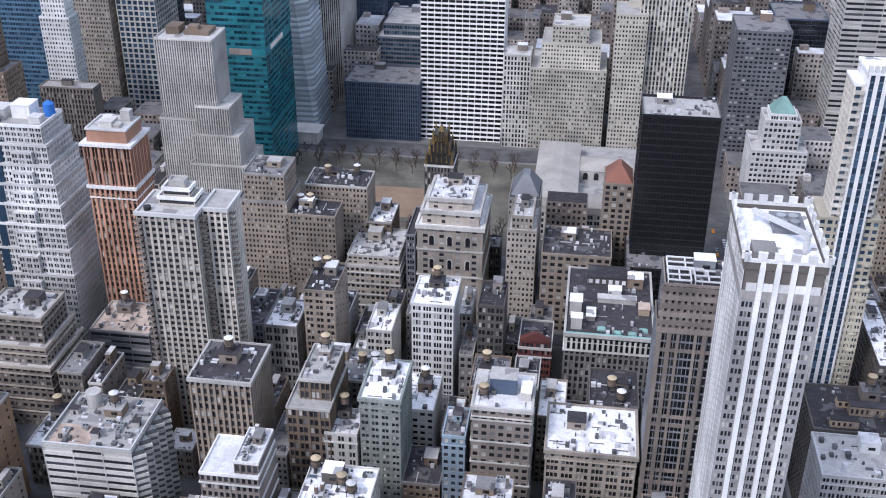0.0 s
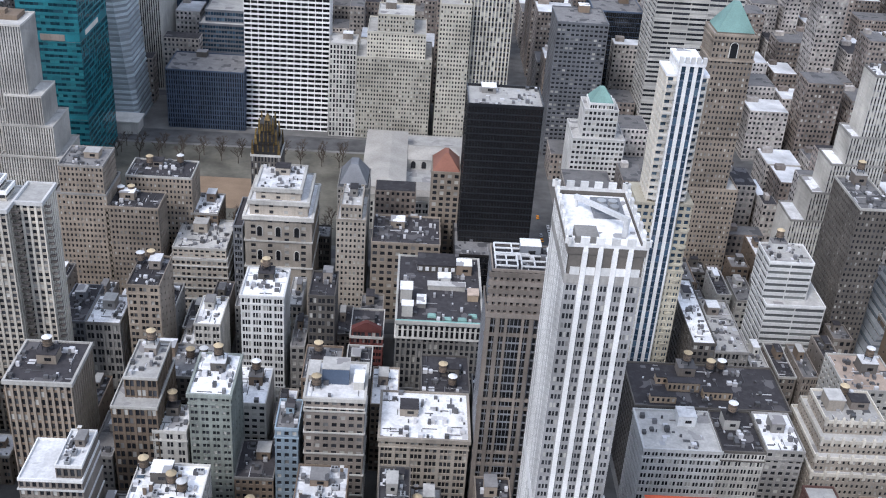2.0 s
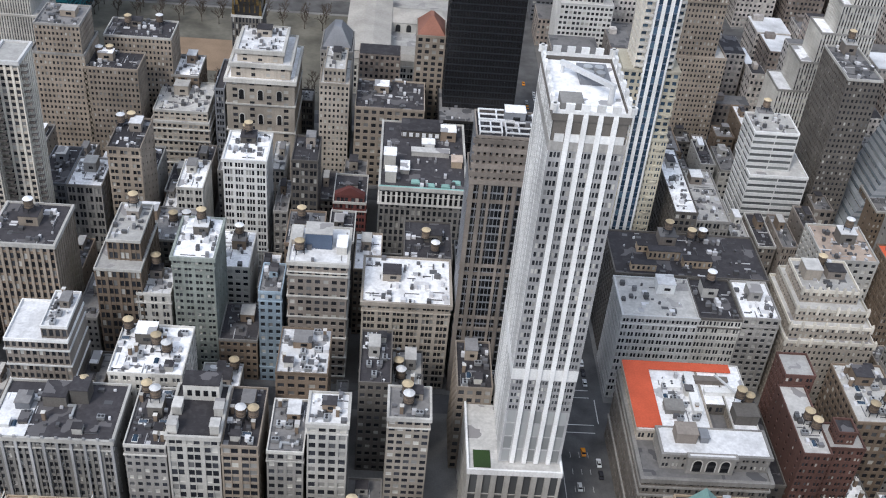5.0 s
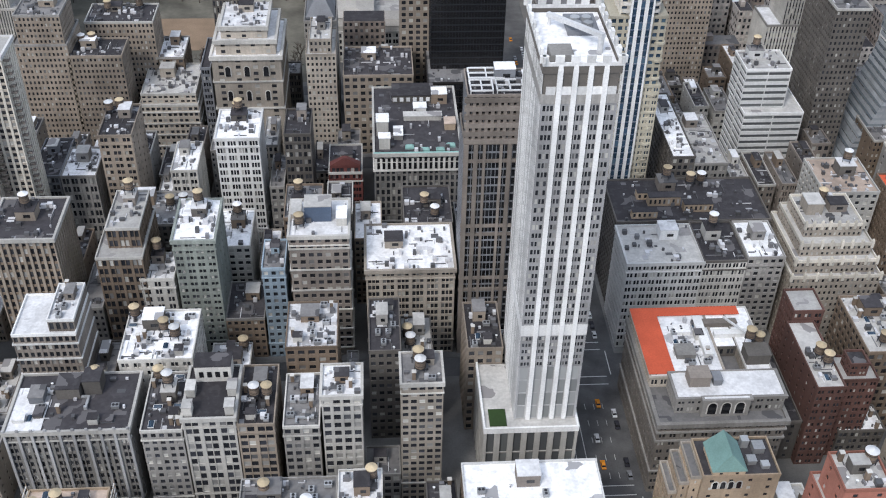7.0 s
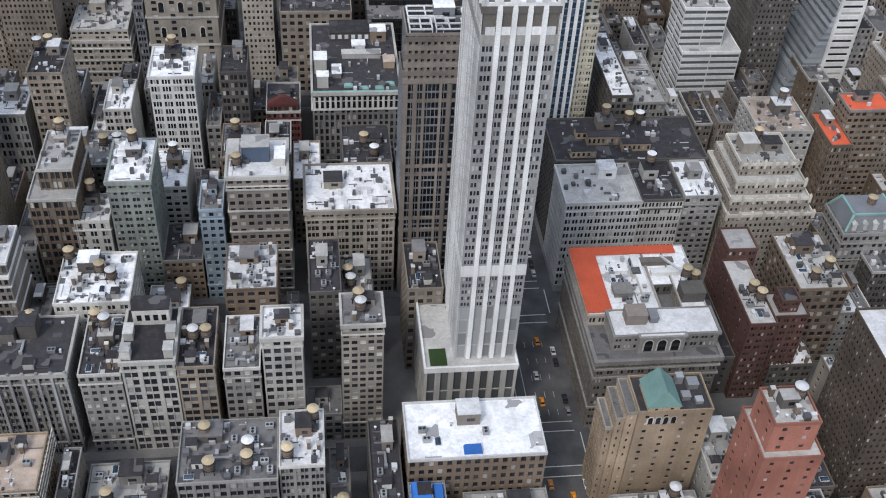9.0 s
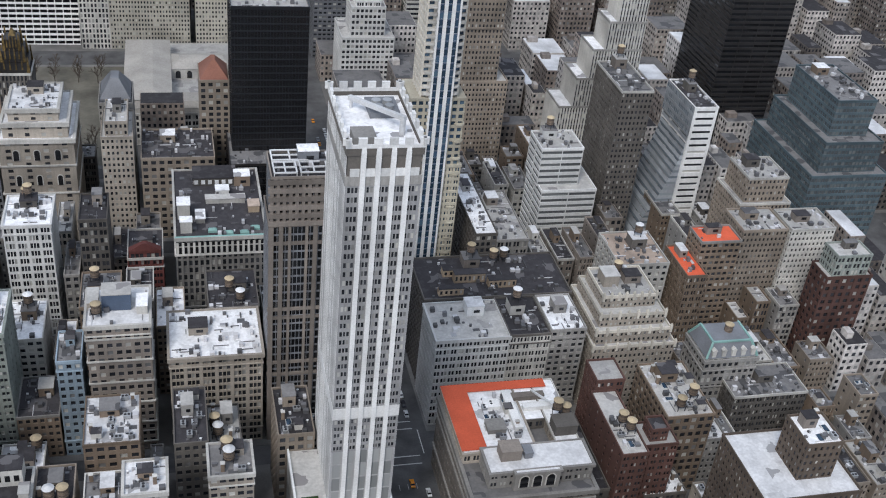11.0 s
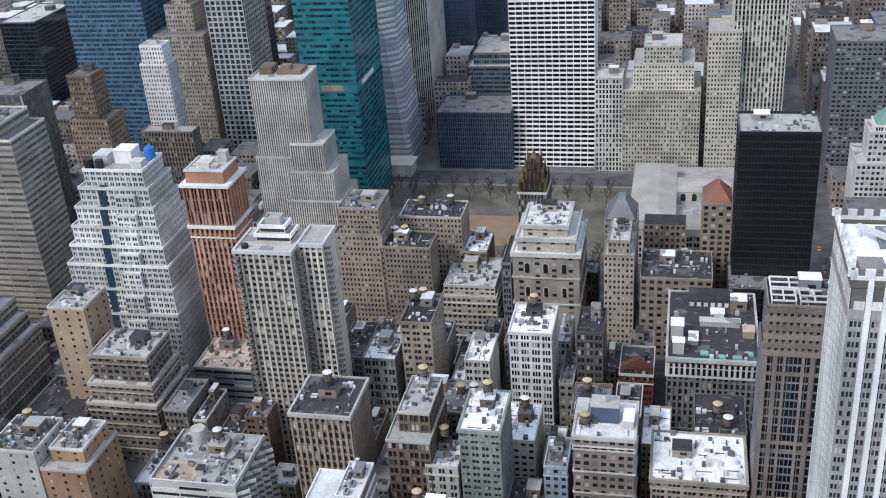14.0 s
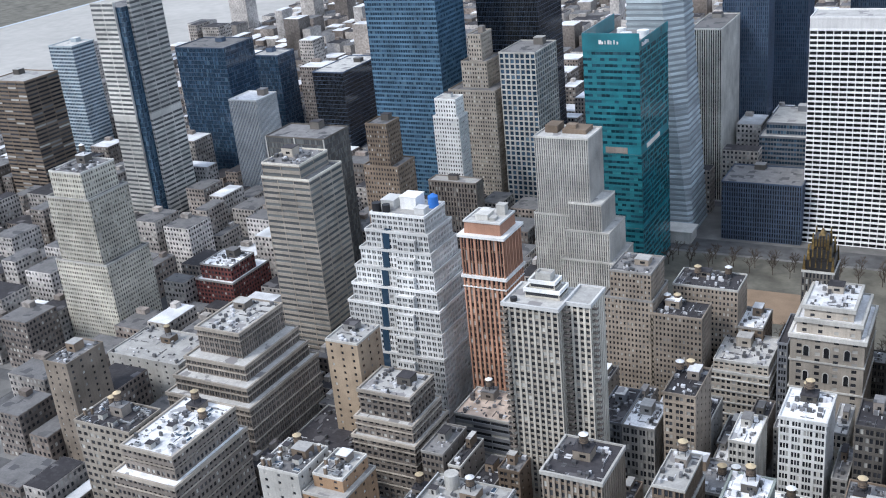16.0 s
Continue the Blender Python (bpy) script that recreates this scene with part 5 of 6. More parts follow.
cap("pyramid_roof", pyr, -69.8, -55.2, 445.5, 466.5, 73, 6.4, 7, 81, ROOF["r"])
pyr = B("grey slate-roofed attic storey", (-120, -105, 442, 464, 63), "slate", "punched", name="attic", roof="g", clutter=0, z_base=62)
cap("hipped_roof", pyr, -120, -105, 441.6, 464.4, 64, 5.5, 7, 73, WALL["slate"])
gable = B("red brick stepped gable front", (-105.5, -92, 330, 333, 43), "red", "loft", name="gable", roof="r", clutter=0, z_base=39.5)
cap("gable_cap", gable, -105.8, -91.7, 329.8, 333.2, 44, 6.2, 0.5, 47.5, WALL["red"])
mansard = B("grey slate mansard attic storey", (133, 156, 238, 256, 37), "pale", "punched", name="attic", roof="g", clutter=0, z_base=36)
cap("mansard_roof", mansard, 132.5, 156.5, 237.5, 256.5, 37.5, 3, 3, 44, WALL["slate"])
s = Solid()
for a, b in (((132.5, 237.5), (135.5, 240.5)), ((156.5, 237.5), (153.5, 240.5)), ((132.5, 256.5), (135.5, 253.5)), ((156.5, 256.5), (153.5, 253.5))):
    s.beam((*a, 37.5), (*b, 44.1), 0.9)
s.beam((135.5, 240.5, 44.1), (153.5, 240.5, 44.1), 0.8)
s.beam((135.5, 240.5, 44.1), (135.5, 253.5, 44.1), 0.8)
s.beam((153.5, 240.5, 44.1), (153.5, 253.5, 44.1), 0.8)
part("ridge", shift(s, mansard), ROOF["c"], mansard, "green copper ridges and hips")
for k in range(5):
    s = Solid()
    s.box(135 + k * 4.6, 136.8 + k * 4.6, 237.6, 241.2, 38, 41.2)
    s.frustum(134.7 + k * 4.6, 137.1 + k * 4.6, 237.4, 241.4, 41.2, 1.1, 0.2, 42.2)
    part("dormer", shift(s, mansard), WALL["pale"], mansard)

# ---- the library ----
LIB_ROOF = mat("weathered_copper_tan_roof", (0.38, 0.36, 0.33), stain=0.2, streak=0.1)
lib = B("pale marble library with shallow pitched roofs", (-112, -22, 512, 618, 20), "pale", "loft", name="library", roof="p", clutter=0, coping="pale")
for x0, x1, y0, y1, z, ix, iy in ((-112, -84.5, 516, 606, 28, 11, 8), (-84.4, -46, 562, 586, 27, 6, 10), (-112, -66, 513, 530, 24, 3, 3)):
    s = Solid()
    s.box(x0, x1, y0, y1, 20, z)
    part("hall_wall", shift(s, lib), WALL["pale"], lib)
    cap("pitched_roof", lib, x0 - 0.4, x1 + 0.4, y0 - 0.4, y1 + 0.4, z, ix, iy, z + 3.2, LIB_ROOF)
for i in range(5):
    s = Solid()
    x = -80 + i * 7
    s.box(x - 1.5, x + 1.5, 561.6, 562.1, 21, 24.4)
    s.drum(x, 561.85, 24.2, 24.25, 0.2)
    for k in range(6):
        a0, a1 = math.pi * k / 6, math.pi * (k + 1) / 6
        s.quad((x + 1.5 * math.cos(a0), 561.6, 24.4 + 1.5 * math.sin(a0)), (x + 1.5 * math.cos(a1), 561.6, 24.4 + 1.5 * math.sin(a1)), (x, 561.6, 24.4), (x, 561.6, 24.4))
    part("arched_window", shift(s, lib), PANE["black"], lib)

# ---- white stepped roof of the department store ----
store = bpy.data.objects["store"]
s = Solid()
s.box(-85.6, -45.3, 329.2, 330.2, 48.4, 50.6)
part("cornice", shift(s, store), ROOF["c"], store, "green copper cornice")
for x0, x1, y0, y1, z, wall_, top_ in ((-76, -56, 376, 388, 53.5, "dark", "k"), (-84, -78.5, 346, 353, 57, "pale", "w"), (-71, -53, 359, 363, 52, "pale", "p"), (-83, -78, 334, 338.5, 55.5, "pale", "w"), (-52, -47, 350, 356, 53, "sand", "t"), (-76, -72, 342, 350, 52, "grey", "w"), (-66, -60, 366, 371, 52.5, "white", "w")):
    s = Solid()
    s.box(x0, x1, y0, y1, 49.5, z)
    shed = part("roof_house", shift(s, store), WALL[wall_], store)
    s = Solid()
    s.box(x0 - 0.3, x1 + 0.3, y0 - 0.3, y1 + 0.3, z, z + 0.4)
    part("roof", shift(s, store), ROOF[top_], shed)
for k in range(6):
    s = Solid()
    s.box(-75.6 + k * 3.2, -73.8 + k * 3.2, 375.6, 376.05, 50.6, 52.6)
    part("louvre", shift(s, store), M_WHITE, store, "white louvre")
for x, y in ((-62, 332.4), (-55, 332.4), (-69, 335), (-50, 336)):
    s = Solid()
    s.box(x - 2, x + 2, y - 1.2, y + 1.2, 49.5, 50.6)
    s.frustum(x - 1.8, x + 1.8, y - 1.0, y + 1.0, 50.6, 0.4, 0.5, 51.3)
    part("skylight", shift(s, store), ROOF["c"], store, "pale green copper skylight")

for k in range(17):
    s = Solid()
    x = -84.6 + k * 2.4
    s.box(x - 0.55, x + 0.55, 328.9, 329.5, 41.8, 47.6)
    part("column", shift(s, store), WALL["pale"], store, "pale stone column")
s = Solid()
s.box(-85.2, -45.7, 329.35, 329.55, 41.8, 47.6)
part("loggia", shift(s, store), PANE["black"], store, "dark glazed loggia")
ledge_ring(store, -85.3, -45.6, 329.6, 391, 40.8, 0.7, 0.9, WALL["pale"], store)
ledge_ring(store, -85.3, -45.6, 329.6, 391, 12, 0.5, 0.8, WALL["grey"], store)

# ---- the sweeping side of the white slab ----
slab = [o for o in bpy.data.objects if o.get("label") == "white slab tower with a sweeping side"][0]
band, strip = Solid(), Solid()


def flank_x(z):
    return 178.7 - 26 * max(0.0, 1 - z / 70) ** 1.6


for k in range(20):
    a, m, b = k * 3.5, k * 3.5 + 2.1, (k + 1) * 3.5
    for solid, lo, hi, d in ((band, a, m, 0.0), (strip, m, b, 0.3)):
        xa, xb = flank_x(lo) + d, flank_x(hi) + d
        solid.quad((xa, 412, lo), (xa, 379.2, lo), (xb, 379.2, hi), (xb, 412, hi))
        solid.quad((xa, 379.2, lo), (178.7, 379.2, lo), (178.7, 379.2, hi), (xb, 379.2, hi))
volume(slab, 178.1, 178.55, 378.3, 412.8, 70, 86.6, "banded", "mist", pane="strip", rim=False)
sweep = thing("sloped_flank", "", "")
sweep.parent = slab
for k in range(20):
    one = Solid()
    one.v, one.f = band.v[k * 8:k * 8 + 8], [(0, 1, 2, 3), (4, 5, 6, 7)]
    part("stone_band", shift(one, slab), WALL["mist"], sweep)
tagged(part("glazing", shift(strip, slab), PANE["strip"], sweep), kind="stuff")

# ---- pink roof houses on the wide black roof ----
wide = [o for o in bpy.data.objects if o.get("label") == "wide block with a black roof and pink roof houses"][0]
for x0, x1, y0, y1, z in ((33, 47, 291, 295, 50), (47.5, 60, 286, 290, 49.5), (24, 35, 282, 285, 49), (29, 34, 296, 300, 49)):
    skin, glass = Skin(wide.location), Solid()
    for f in "SEW":
        clad(wide, skin, glass, Side(f, x0, x1, y0, y1), 45.5, z, "small")
    skin.quad((x1, y1, 45.5), (x0, y1, 45.5), (x0, y1, z), (x1, y1, z))
    house = part("roof_house", skin.mesh("roof_house", [WALL["sand"], WALL["sand"]]), None, wide, "pinkish roof house")
    tagged(part("glazing", shift(glass, wide), PANE["dark"], house), kind="stuff")
    s = Solid()
    s.box(x0 - 0.1, x1 + 0.1, y0 - 0.1, y1 + 0.1, z, z + 0.3)
    part("roof", shift(s, wide), ROOF["k"], house)

# ---- ordinary blocks that fill the rest of the grid ----
rng = random.Random(7)
FILL_LABELS = {"greybrown": "grey-brown stone", "tan": "tan brick", "beige": "beige stone", "grey": "grey stone", "brown": "brown brick", "dark": "sooty dark brick", "pale": "pale limestone", "red": "red brick", "slate": "slate grey", "sand": "sandy brick", "white": "white brick", "cream": "cream brick", "navy": "dark blue glass"}
ROOF_WORD = {"w": "white", "p": "pale", "g": "grey", "k": "black tar"}


def clear(x0, x1, y0, y1, gap=0.3):
    return all(x1 < a - gap or x0 > b + gap or y1 < c - gap or y0 > d + gap for a, b, c, d in FOOT)


def open_ground(x0, x1, y0, y1):
    if x0 < -112 and x1 > -296 and y1 > 480 and y0 < 630 and x1 > -286:
        return True
    if x1 > -63 and x0 < -50 and y0 < 206 and y1 > 165:
        return True
    return x1 > -24 and x0 < 15


def scaffold(root, x0, x1, y0, y1, z0, z1):
    """Upright poles and rails along the south and east faces."""
    for a, b in (((x0, y0), (x1, y0)), ((x1, y0), (x1, y1)), ((x0, y1), (x0, y0))):
        n = 11
        for i in range(n):
            f = i / (n - 1)
            s = Solid()
            p = (a[0] + (b[0] - a[0]) * f, a[1] + (b[1] - a[1]) * f)
            s.beam((*p, z0), (*p, z1 + (i % 3) * 0.6), 0.16)
            part("pole", shift(s, root), WALL["sand"], root)
        for k in range(4):
            s = Solid()
            z = z1 - 1.2 - k * 2.4
            s.beam((*a, z), (*b, z), 0.3)
            part("rail", shift(s, root), WALL["pale"], root)


scaffold(pink, -201.2, -172.8, 129.8, 155.2, 0, 36.5)
FAR, FAR_GLASS = Solid(), Solid()
far_roof = {"w": Solid(), "g": Solid(), "k": Solid()}
for ya, yb in zip(STREETS[:-1], STREETS[1:]):
    lo, hi = ya + half_width(ya), yb - half_width(yb)
    for bx0, bx1 in BLOCKS_X:
        for row in (0, 1):
            y0 = lo if row == 0 else (lo + hi) / 2 + 0.8
            y1 = (lo + hi) / 2 - 0.8 if row == 0 else hi
            x = bx0
            while x < bx1 - 5:
                near = y0 < 480 and -480 < x < 260
                w = rng.uniform(8, 17) if near else rng.uniform(16, 36)
                xa, xb = x, min(x + w, bx1)
                x += w + 0.25
                if xb - xa < 5:
                    continue
                mid = (xa + xb) / 2
                reach = y0 + 85
                if mid < -84 - reach * 1.34 - 40 or mid > -84 + reach * 0.92 + 40 or y0 < 90:
                    continue
                roll = rng.random()
                if y0 < 260:
                    height = rng.uniform(14, 30)
                elif y0 < 480:
                    height = rng.uniform(16, 36)
                elif y0 < 640:
                    height = rng.uniform(18, 42)
                elif mid < -600:
                    height = rng.uniform(10, 26) if roll < 0.92 else rng.uniform(40, 90)
                elif -60 < mid < 420:
                    height = rng.uniform(24, 70) if roll < 0.8 else rng.uniform(70, 110)
                else:
                    height = rng.uniform(20, 60)
                depth_cut = rng.uniform(0, 5)
                yy0, yy1 = (y0, y1 - depth_cut) if row == 0 else (y0 + depth_cut, y1)
                wall = rng.choice(["tan", "beige", "grey", "grey", "brown", "greybrown", "dark", "pale", "greybrown"] if y0 < 640 else ["tan", "beige", "grey", "brown", "slate", "pale", "navy", "cream"])
                roof = rng.choice("wpgkkg" if y0 < 640 else "wwpgk")
                if mid > 150 and y0 < 480:
                    wall = rng.choice(["brown", "dark", "grey", "tan", "brown"])
                if open_ground(xa, xb, yy0, yy1):
                    continue
                tries = [(xa, xb, yy0, yy1)]
                done = False
                for cut in (0, 0.25, 0.5):
                    for a, b in ((xa + (xb - xa) * cut, xb), (xa, xb - (xb - xa) * cut)):
                        for c, d in ((yy0, yy1), (yy0 + (yy1 - yy0) * 0.5, yy1), (yy0, yy0 + (yy1 - yy0) * 0.5)):
                            if not done and b - a > 4.5 and clear(a, b, c, d):
                                if y0 > 480 or mid < -330 or mid > 210:
                                    FOOT.append((a, b, c, d))
                                    FAR.box(a, b, c, d, 0, height)
                                    if rng.random() < 0.5:
                                        FAR.box(a + 2, a + 2 + (b - a) * 0.3, d - 8, d - 3, height, height + 3.5)
                                    if y0 < 1000:
                                        faces = [("S", c - 0.05)] + ([("E", b + 0.05)] if mid < -90 else [("W", a - 0.05)])
                                        for f, q in faces:
                                            wide = (b - a) if f == "S" else (d - c)
                                            n, m = max(2, int(wide / 2.9)), max(2, int(height / 3.8))
                                            for i in range(n):
                                                for j in range(m):
                                                    u0, u1 = (i + 0.25) * wide / n, (i + 0.75) * wide / n
                                                    z0, z1 = (j + 0.3) * height / m, (j + 0.78) * height / m
                                                    if f == "S":
                                                        FAR_GLASS.quad((a + u0, q, z0), (a + u1, q, z0), (a + u1, q, z1), (a + u0, q, z1))
                                                    elif f == "E":
                                                        FAR_GLASS.quad((q, c + u0, z0), (q, c + u1, z0), (q, c + u1, z1), (q, c + u0, z1))
                                                    else:
                                                        FAR_GLASS.quad((q, c + u1, z0), (q, c + u0, z0), (q, c + u0, z1), (q, c + u1, z1))
                                    far_roof["w" if roof == "w" else "g" if roof == "p" else roof].box(a + 0.4, b - 0.4, c + 0.4, d - 0.4, height, height + 0.25)
                                else:
                                    if y0 > 640:
                                        style = rng.choice(["punched", "small", "loft", "banded", "ribbon"])
                                    else:
                                        style = rng.choice(["punched", "punched", "pairs", "loft", "small"])
                                    side = "few" if near else style
                                    B("%s block with a flat %s roof" % (FILL_LABELS[wall], ROOF_WORD[roof]), (a, b, c, d, height), wall, style, roof=roof, side_style=side, clutter=1.0 if near else 0.25, group="ordinary city blocks")
                                done = True
tagged(part("far_glazing", FAR_GLASS, PANE["dark"], None), "distant small dark windows", "window", kind="stuff")
# base colour paler than the masonry: distance haze is mixed into it
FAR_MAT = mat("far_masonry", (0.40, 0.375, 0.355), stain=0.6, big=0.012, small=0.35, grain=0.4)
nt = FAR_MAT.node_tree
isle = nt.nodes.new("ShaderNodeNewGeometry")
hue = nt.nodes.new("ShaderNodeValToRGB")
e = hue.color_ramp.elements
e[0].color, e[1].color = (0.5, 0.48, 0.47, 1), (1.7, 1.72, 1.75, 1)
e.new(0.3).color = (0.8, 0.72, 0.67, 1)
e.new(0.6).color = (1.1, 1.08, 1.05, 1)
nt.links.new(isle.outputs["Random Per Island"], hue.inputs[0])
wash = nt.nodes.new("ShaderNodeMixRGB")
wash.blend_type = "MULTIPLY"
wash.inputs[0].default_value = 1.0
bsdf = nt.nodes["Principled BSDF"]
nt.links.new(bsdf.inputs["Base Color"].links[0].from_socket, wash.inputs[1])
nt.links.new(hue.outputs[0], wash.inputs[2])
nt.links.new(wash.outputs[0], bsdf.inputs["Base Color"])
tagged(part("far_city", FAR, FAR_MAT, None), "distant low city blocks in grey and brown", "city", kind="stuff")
for k, s in far_roof.items():
    tagged(part("far_roofs", s, FAR_ROOF if k == "w" else ROOF[k], None), "distant flat roofs", "roof", kind="stuff")


# ---- things on the roofs ----
def make_water_tower(cone):
    root = thing("water_tower", "round wooden rooftop water tank with a conical lid", "water tank", group="rooftop water tanks")
    s = Solid()
    s.drum(0, 0, 2.4, 6.0, 1.85, 1.75, 18)
    tub = part("tank", s, M_CEDAR, root)
    s = Solid()
    s.drum(0, 0, 6.0, 7.1, 2.05, 0.15, 18)
    part("lid", s, cone, tub, "tan conical lid")
    for z in (3.2, 5.0):
        s = Solid()
        s.drum(0, 0, z, z + 0.12, 1.9, 1.9, 18)
        part("hoop", s, M_BLACK, tub)
    s = Solid()
    s.box(-1.9, 1.9, -1.9, 1.9, 2.15, 2.4)
    part("platform", s, M_BLACK, root)
    for x in (-1.5, 1.5):
        for y in (-1.5, 1.5):
            s = Solid()
            s.box(x - 0.12, x + 0.12, y - 0.12, y + 0.12, -0.02, 2.15)
            part("leg", s, M_BLACK, root)
    return root


def make_unit():
    root = thing("air_conditioner", "grey metal rooftop air conditioning unit", "machine", group="rooftop machines")
    s = Solid()
    s.box(-1.3, 1.3, -0.95, 0.95, 0.3, 1.6)
    s.box(-1.36, 1.36, -1.0, 1.0, 1.6, 1.7)
    case = part("casing", s, M_METAL, root)
    for x in (-0.62, 0.62):
        s = Solid()
        s.drum(x, 0, 1.7, 1.88, 0.52, 0.46, 12)
        part("fan", s, M_BLACK, case)
    s = Solid()
    s.box(-1.0, 1.0, -0.8, 0.8, -0.02, 0.3)
    part("plinth", s, M_BLACK, root)
    return root


def make_box_house():
    root = thing("stair_house", "small pale rooftop stair house with a dark door", "stair house", group="rooftop stair houses")
    s = Solid()
    s.box(-1.7, 1.7, -1.5, 1.5, -0.02, 2.7)
    shed = part("wall", s, WALL["pale"], root)
    s = Solid()
    s.box(-1.9, 1.9, -1.7, 1.7, 2.7, 2.9)
    part("roof", s, ROOF["k"], root)
    s = Solid()
    s.box(-0.5, 0.5, -1.56, -1.5, 0.1, 2.1)
    part("door", s, M_BLACK, shed, "black metal door")
    return root


def make_duct():
    root = thing("duct", "bent silver ventilation duct on low feet", "duct", group="rooftop machines")
    s = Solid()
    s.box(-3.2, 3.2, -0.4, 0.4, 0.35, 1.1)
    s.box(2.4, 3.2, 0.4, 2.6, 0.35, 1.1)
    s.box(-3.3, -2.3, -0.55, 0.55, 0.3, 1.7)
    part("pipe", s, M_METAL, root)
    for x in (-2.6, 0, 2.6):
        s = Solid()
        s.box(x - 0.1, x + 0.1, -0.4, 0.4, -0.02, 0.35)
        part("foot", s, M_BLACK, root)
    return root


def make_skylight():
    root = thing("skylight", "ridged glass skylight in a white frame", "skylight", group="rooftop skylights")
    s = Solid()
    s.box(-1.6, 1.6, -1.0, 1.0, -0.02, 0.5)
    curb = part("curb", s, M_WHITE, root)
    s = Solid()
    s.frustum(-1.5, 1.5, -0.9, 0.9, 0.5, 0.3, 0.85, 1.1)
    part("pane", s, PANE["blue"], curb)
    return root


def make_vent():
    root = thing("vent_pipe", "capped round metal vent pipe", "vent", group="rooftop vents")
    s = Solid()
    s.drum(0, 0, -0.02, 1.2, 0.28, sides=10)
    stem = part("pipe", s, M_METAL, root)
    s = Solid()
    s.drum(0, 0, 1.25, 1.5, 0.5, 0.1, 10)
    part("cap", s, M_WHITE, stem)
    return root


def make_chimney():
    root = thing("chimney", "square brick chimney with a stone cap", "chimney", group="rooftop chimneys")
    s = Solid()
    s.box(-0.6, 0.6, -0.6, 0.6, -0.02, 3.4)
    stack = part("shaft", s, WALL["brown"], root)
    s = Solid()
    s.box(-0.75, 0.75, -0.75, 0.75, 3.4, 3.65)
    part("cap", s, WALL["pale"], stack)
    return root


KITS = [(make_water_tower(M_TANKTOP), 2.2, 0.05), (make_unit(), 1.7, 0.30), (make_box_house(), 2.1, 0.13), (make_duct(), 3.3, 0.12), (make_skylight(), 1.8, 0.12), (make_vent(), 0.6, 0.18), (make_chimney(), 0.9, 0.10)]
# fixed tanks: x, y, roof height
TANKS = [(-131 + 8, 148, 35.8), (-109, 141, 35.8), (-88, 150, 39), (-71, 179, 59.4), (-71.5, 183.5, 59.4), (-128.6, 186, 42.2), (-124.2, 186, 42.2), (-74, 221, 36.4), (-73, 216, 36.4), (-176.5, 229, 42.8), (-160, 217, 42.8), (-164.5, 221, 42.8), (-173, 300, 43.6), (-167.5, 301, 43.6), (55, 307, 45.7), (60, 307.5, 45.7), (53, 205, 44.9), (57, 206, 41.3), (-205, 350, 61.5), (-200.5, 352, 61.5), (-232, 421, 59.7), (-227, 422.5, 59.7), (-224, 452, 63.7), (-208, 455, 63.7), (105, 282, 53.2), (54.2, 114.4, 80.1), (-115, 258, 62.9), (-64, 297, 44.2), (-60, 288, 44.2), (-148, 352, 59)]
tank = KITS[0][0]
placed = [(x, y, 2.3) for x, y, _ in TANKS]
tank.location = TANKS[0]
white_tank = make_water_tower(M_WHITE)
white_tank["label"] = "rooftop water tank on a steel frame under a white lid"
for o in white_tank.children_recursive:
    if o.get("label") == "tan conical lid":
        o["label"] = "white conical lid"
white_tank.location = TANKS[1]
for i, (x, y, z) in enumerate(TANKS[2:]):
    copy_thing(white_tank if i % 5 in (1, 3) else tank, pose(x, y, z, 0, 0, rng.uniform(0, 90)))
LOFTED = []
first = {k[0].name: True for k in KITS[1:]}
count = 0
ROOFTOPS.sort(key=lambda r: r[2])
